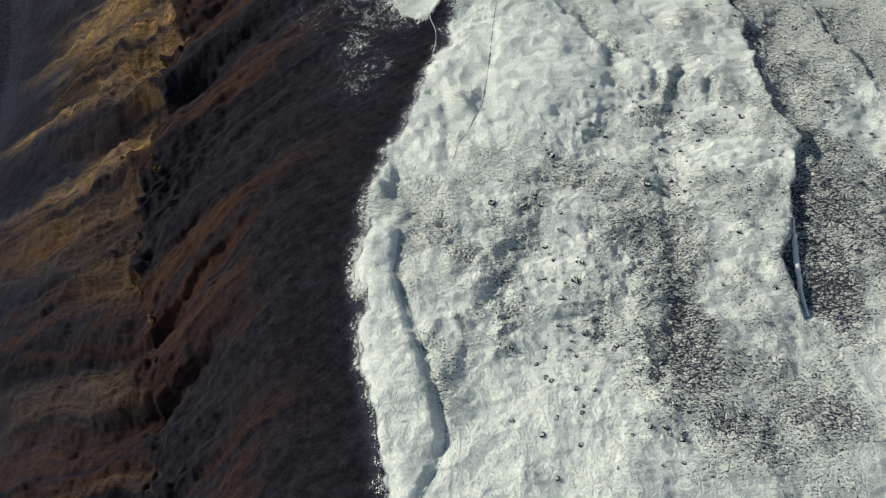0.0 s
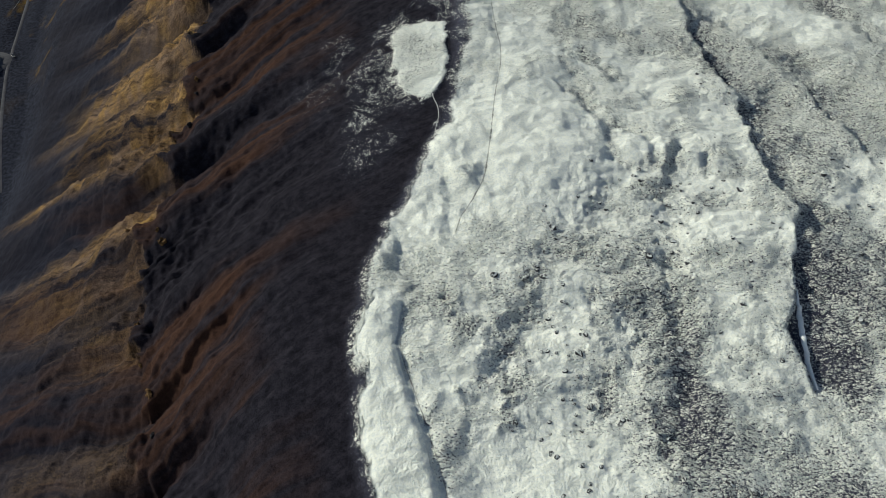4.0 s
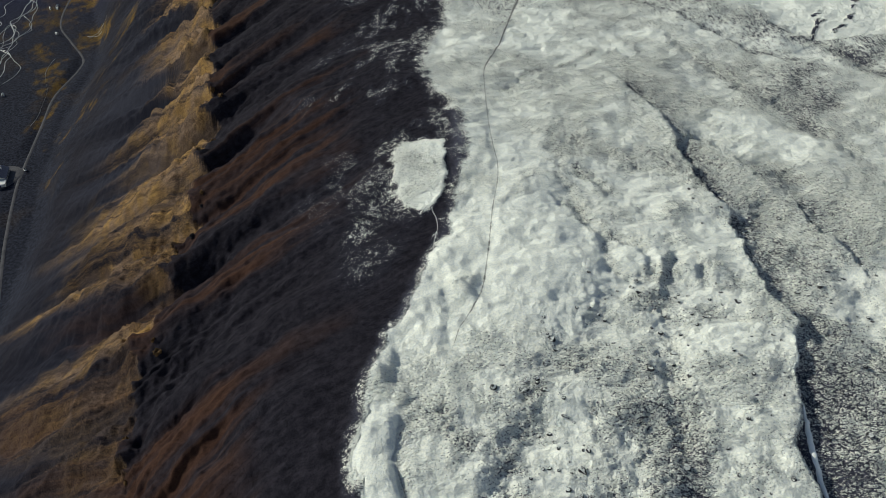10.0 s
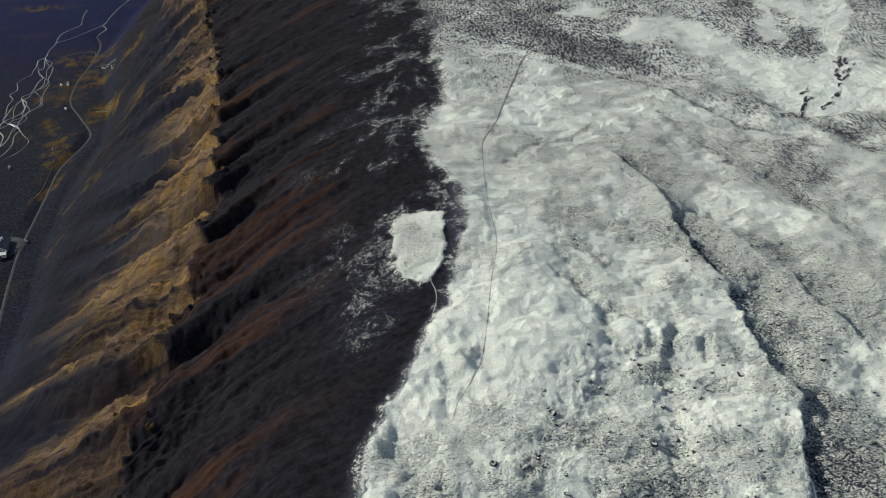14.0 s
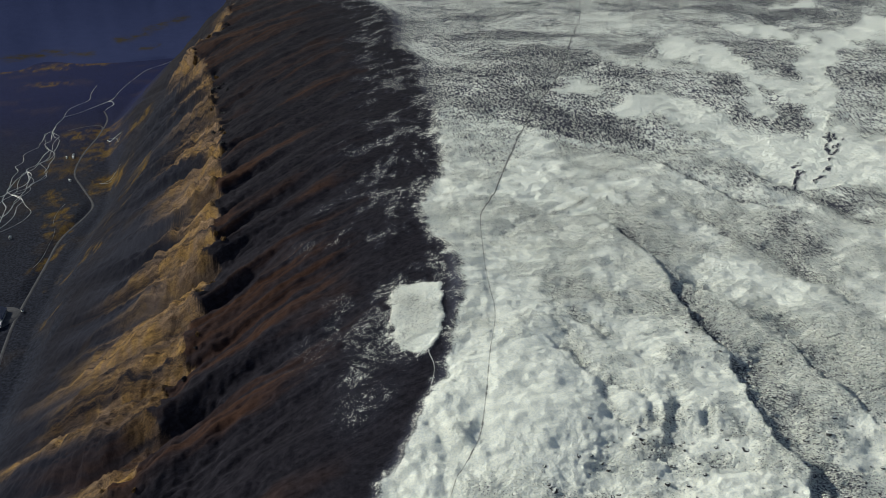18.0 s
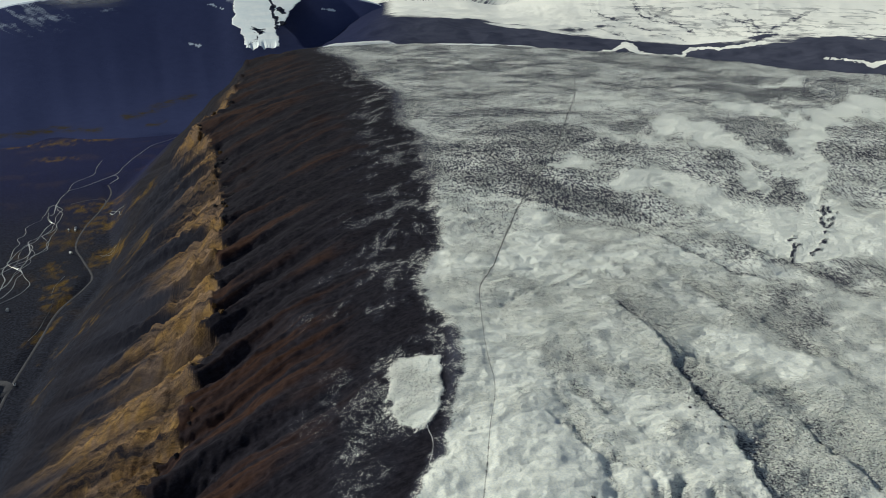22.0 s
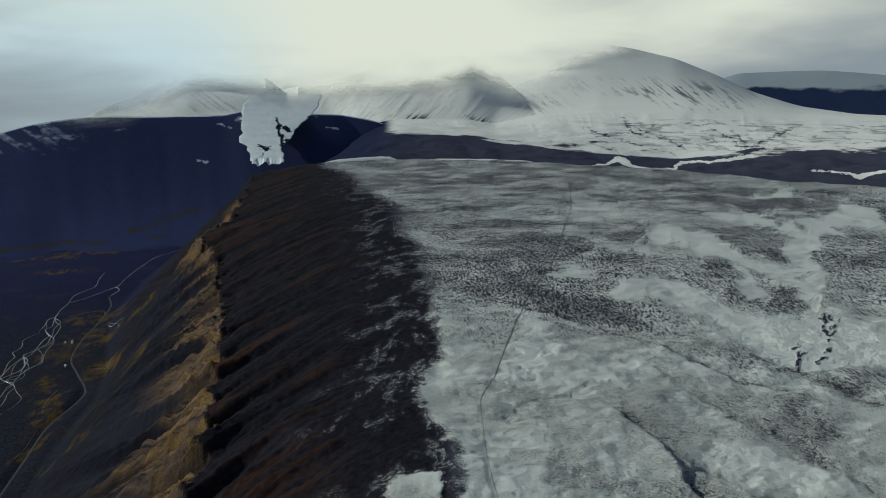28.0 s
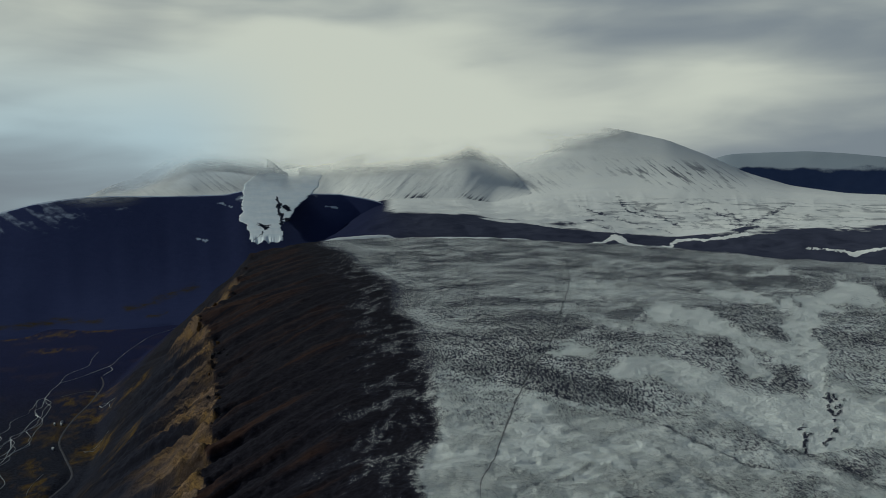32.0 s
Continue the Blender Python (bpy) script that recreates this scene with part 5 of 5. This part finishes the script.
def build_house():
    house = tagged(new("lodge"), "valley lodge with a dark navy gabled roof and pale walls", "house")
    house.matrix_world = pose(-373, 482, -199.9, 0, 0, 18)
    body = part("wall", house_body(-5, 5, -9, 9, 0, 3.2, 6.0), PALE_WALL, house)
    part("roof", gable(-5, 5, -9, 9, 3.2, 6.0, 0.6, 0.25), NAVY_ROOF, house, "dark navy metal roof")
    part("chimney", box((0.6, 3, 5.2), (1.5, 3.9, 7.4), 0.05), PALE_WALL, house)
    for y in (-6, -2.5, 1.5, 5.5):
        for side in (-1, 1):
            w = part("window", box((side * 5.02 - 0.04, y - 0.7, 1.0), (side * 5.02 + 0.04, y + 0.7, 2.3)), TRIM, body)
            part("pane", box((side * 5.05 - 0.05, y - 0.6, 1.1), (side * 5.05 + 0.05, y + 0.6, 2.2)), DARK_GLASS, w)
    part("door", box((-0.55, -9.08, 0), (0.55, -8.98, 2.1), 0.02), NAVY_ROOF, body)
    annex = tagged(new("annex"), "low pale flat-roofed annex beside the lodge", "outbuilding")
    annex.matrix_world = pose(-367, 468.5, -199.9, 0, 0, 24)
    part("wall", box((-4, -3, 0), (4, 3, 2.7), 0.04), PALE_WALL, annex)
    part("roof", box((-4.4, -3.4, 2.7), (4.4, 3.4, 3.0), 0.04), TRIM, annex, "pale flat roof")
    part("door", box((-0.5, -3.06, 0), (0.5, -2.97, 2.05), 0.02), NAVY_ROOF, annex)
    car = tagged(new("parked_car"), "small white car parked on the gravel yard", "car")
    car.matrix_world = pose(-358, 492, -199.8, 0, 0, 40)
    part("body", box((-0.9, -2.1, 0.35), (0.9, 2.1, 1.0), 0.15), TRIM, car)
    part("cabin", box((-0.75, -1.2, 0.98), (0.75, 1.3, 1.5), 0.2), DARK_GLASS, car)
    for x in (-0.85, 0.85):
        for y in (-1.35, 1.35):
            bm = bmesh.new()
            bmesh.ops.create_cone(bm, cap_ends=True, segments=16, radius1=0.34, radius2=0.34, depth=0.22, matrix=pose(x, y, 0.34, 0, 90, 0))
            part("wheel", bm, DARK_GLASS, car)


build_house()


def hut(x, y, turn, size, label):
    h = tagged(new("hut"), label, "hut", "huts on the valley floor")
    h.matrix_world = pose(x, y, float(height(x, y)[0]) - 0.1, 0, 0, turn)
    part("wall", house_body(-1.6 * size, 1.6 * size, -2.2 * size, 2.2 * size, 0, 2.2, 3.3), PALE_WALL, h)
    part("roof", gable(-1.6 * size, 1.6 * size, -2.2 * size, 2.2 * size, 2.2, 3.3, 0.25, 0.12), TRIM, h, "pale metal roof")
    part("door", box((-0.45, -2.2 * size - 0.06, 0), (0.45, -2.2 * size + 0.02, 1.95), 0.02), NAVY_ROOF, h)


hut(-445, 629, 20, 0.7, "small pale hut standing alone on the dark river flat")
hut(-459, 786, 70, 0.65, "small pale hut beside the bend of the gravel road")
for sx, sy, turn, size in ((-498, 876, 10, 0.8), (-503, 868, 40, 0.6), (-494, 868, 75, 0.6)):
    hut(sx, sy, turn, size, "low grey-white hut in a cluster beside the river")


def brooks():
    brook = tagged(new("brook"), "thin white brooks trickling over mossy ground", "brook")
    for i, pts in enumerate(([(-483, 949), (-470, 938), (-458, 924), (-450, 908), (-442, 896)], [(-416, 774), (-413, 783), (-408, 792), (-398, 797)], [(-420, 779), (-411, 778), (-402, 783)],
                             [(-432, 718), (-428, 690), (-420, 668), (-405, 640), (-397, 612), (-390, 585), (-388, 566)])):
        ribbon("channel", pts, 0.6 if i < 3 else 0.3, WATER, 0.2, brook, 2, 0.0, 0.8, 60 + i)


brooks()

# ---------------------------------------------------------------- stones and drifts


def stone_material(name, a, b, capped):
    m, n = fresh(name)
    p = n.add("TexCoord").outputs["Object"]
    mid, fine = n.noise(p, 0.9, 7, 0.62), n.noise(p, 6.0, 5, 0.6)
    colour = n.mix(n.ramp(mid, 0.3, 0.7), a, b)
    if capped:
        up = n.add("SeparateXYZ", {0: n.add("NewGeometry").outputs["Normal"]}).outputs[2]
        colour = n.mix(n.ramp(n.math("ADD", up, n.math("MULTIPLY", n.math("SUBTRACT", mid, 0.5), 1.2)), 0.78, 0.98), colour, (0.6, 0.63, 0.62))
    finish(n, colour, 0.92, n.math("ADD", mid, n.math("MULTIPLY", fine, 0.4)), 0.8, 0.25, 0.15)
    return m


CAPPED_STONE = stone_material("capped_stone", (0.018, 0.018, 0.024), (0.07, 0.07, 0.08), True)
DARK_STONE = stone_material("dark_stone", (0.010, 0.010, 0.014), (0.04, 0.038, 0.042), False)
OCHRE_STONE = stone_material("ochre_stone", (0.05, 0.028, 0.014), (0.17, 0.10, 0.042), False)


def stone_mesh(name, seed, material, tall=1.0, sub=2, rough=0.32):
    rnd = random.Random(seed)
    bm = bmesh.new()
    bmesh.ops.create_icosphere(bm, subdivisions=sub, radius=1.0)
    sx, sy, sz = rnd.uniform(0.8, 1.3), rnd.uniform(0.7, 1.1), rnd.uniform(0.5, 0.8) * tall
    cuts = [Vector((rnd.gauss(0, 1), rnd.gauss(0, 1), rnd.gauss(0, 0.7))).normalized() for _ in range(6)]
    for v in bm.verts:
        c = v.co.copy()
        for q in cuts:                                     # flat broken faces
            over = c.dot(q) - rnd.uniform(0.62, 0.66)
            if over > 0:
                c -= q * over * 0.85
        c *= 1 + rough * noise.noise(v.co * 1.7 + Vector((seed * 3.1, 0, 0)))
        v.co = Vector((c.x * sx, c.y * sy, c.z * sz))
    me = bpy.data.meshes.new(name)
    bm.to_mesh(me)
    bm.free()
    me.materials.append(material)
    return me


def scatter_stones():
    rnd = random.Random(7)
    kinds = [stone_mesh("boulder", 20 + i, CAPPED_STONE) for i in range(6)]
    zones = [(50, 92, 26, 36, 90), (98, 110, 20, 50, 50), (55, 125, 20, 8, 30), (20, 84, 12, 24, 40), (84, 150, 10, 45, 30), (40, 45, 22, 9, 26), (25, 60, 14, 16, 24)]
    spots = []
    for cx, cy, rx, ry, count in zones:
        for _ in range(count):
            spots.append((cx + rx * rnd.gauss(0, 0.5), cy + ry * rnd.gauss(0, 0.5), rnd.uniform(0.28, 0.62) * (1.7 if rnd.random() < 0.12 else 1)))
    xs, ys = np.array([q[0] for q in spots]), np.array([q[1] for q in spots])
    for (x, y, size), z in zip(spots, height(xs, ys)):
        ob = new("boulder", rnd.choice(kinds))
        ob.matrix_world = pose(x, y, z - 0.06 * size, rnd.uniform(-12, 12), rnd.uniform(-12, 12), rnd.uniform(0, 360)) @ Matrix.Scale(size, 4)
        tagged(ob, "dark lava boulder with a cap of wind-blown snow", "boulder", "boulders on the plateau")


scatter_stones()


def scatter_crags():
    rnd = random.Random(11)
    ochre = [stone_mesh("crag", 60 + i, OCHRE_STONE, 1.7, 3, 0.8) for i in range(5)]
    dark = [stone_mesh("crag", 80 + i, DARK_STONE, 1.6, 3, 0.8) for i in range(5)]
    ys = np.array([rnd.uniform(60, 900) ** 1.0 for _ in range(40)])
    xs = along(ys, CREST) + np.array([rnd.gauss(0, 5.5) for _ in ys])
    for x, y, z in zip(xs, ys, height(xs, ys)):
        lit = rnd.random() < 0.5
        size = rnd.uniform(0.5, 1.2) * (1 + y / 500)
        ob = new("crag", rnd.choice(ochre if lit else dark))
        ob.matrix_world = pose(x, y, z - 0.2 * size, rnd.uniform(-15, 15), rnd.uniform(-20, 10), rnd.uniform(0, 360)) @ Matrix.Scale(size, 4)
        tagged(ob, "broken ochre rock crag on the ridge crest" if lit else "broken black rock crag on the ridge crest", "crag", "crags along the ridge crest")


scatter_crags()
tagged(ribbon("snow_cornice", [(78.5, 98), (76.8, 90), (75.6, 82), (74.6, 75), (74.2, 68)], lambda y: np.interp(y, [66, 74, 84, 90, 98], [0.4, 1.1, 1.2, 0.7, 0.2]), SNOW, 0.2, step=0.5, crown=0.25, wobble=0.5, seed=5, across=9),
       "bright snow cornice along the lip of a dark scarp", "snow cornice")


def glacier_rocks():
    """Rock that stands out of the ice."""
    for i, (az, el, wide, tall, turn) in enumerate(((-14.42, -3.72, 17, 4.0, 6), (-14.2, -3.92, 9, 5.0, -8), (-13.15, -2.1, 7, 12.0, 0), (-12.98, -2.9, 7, 13.0, 0), (-12.5, -2.35, 11, 8.0, 20), (-12.45, -3.3, 8, 6.0, 0))):
        r = float(np.interp(el, [-6.3, -1.2, 0.0, 3.5], [1570, 2560, 2780, 3760])) - 7
        x, y, z = polar(az, el, r)
        ob = new("rock_outcrop", stone_mesh("rock_outcrop", 140 + i, GLACIER_ROCK, 1.0, 3, 0.9))
        ob.parent = GLACIER
        ob.matrix_world = pose(float(x), float(y), float(z), 0, turn, -az) @ Matrix.Diagonal((wide, 9, tall, 1))
        tagged(ob, "blue-black rock outcrop breaking through the ice")


GLACIER_ROCK = stone_material("glacier_rock", (0.012, 0.015, 0.032), (0.03, 0.035, 0.06), False)
glacier_rocks()
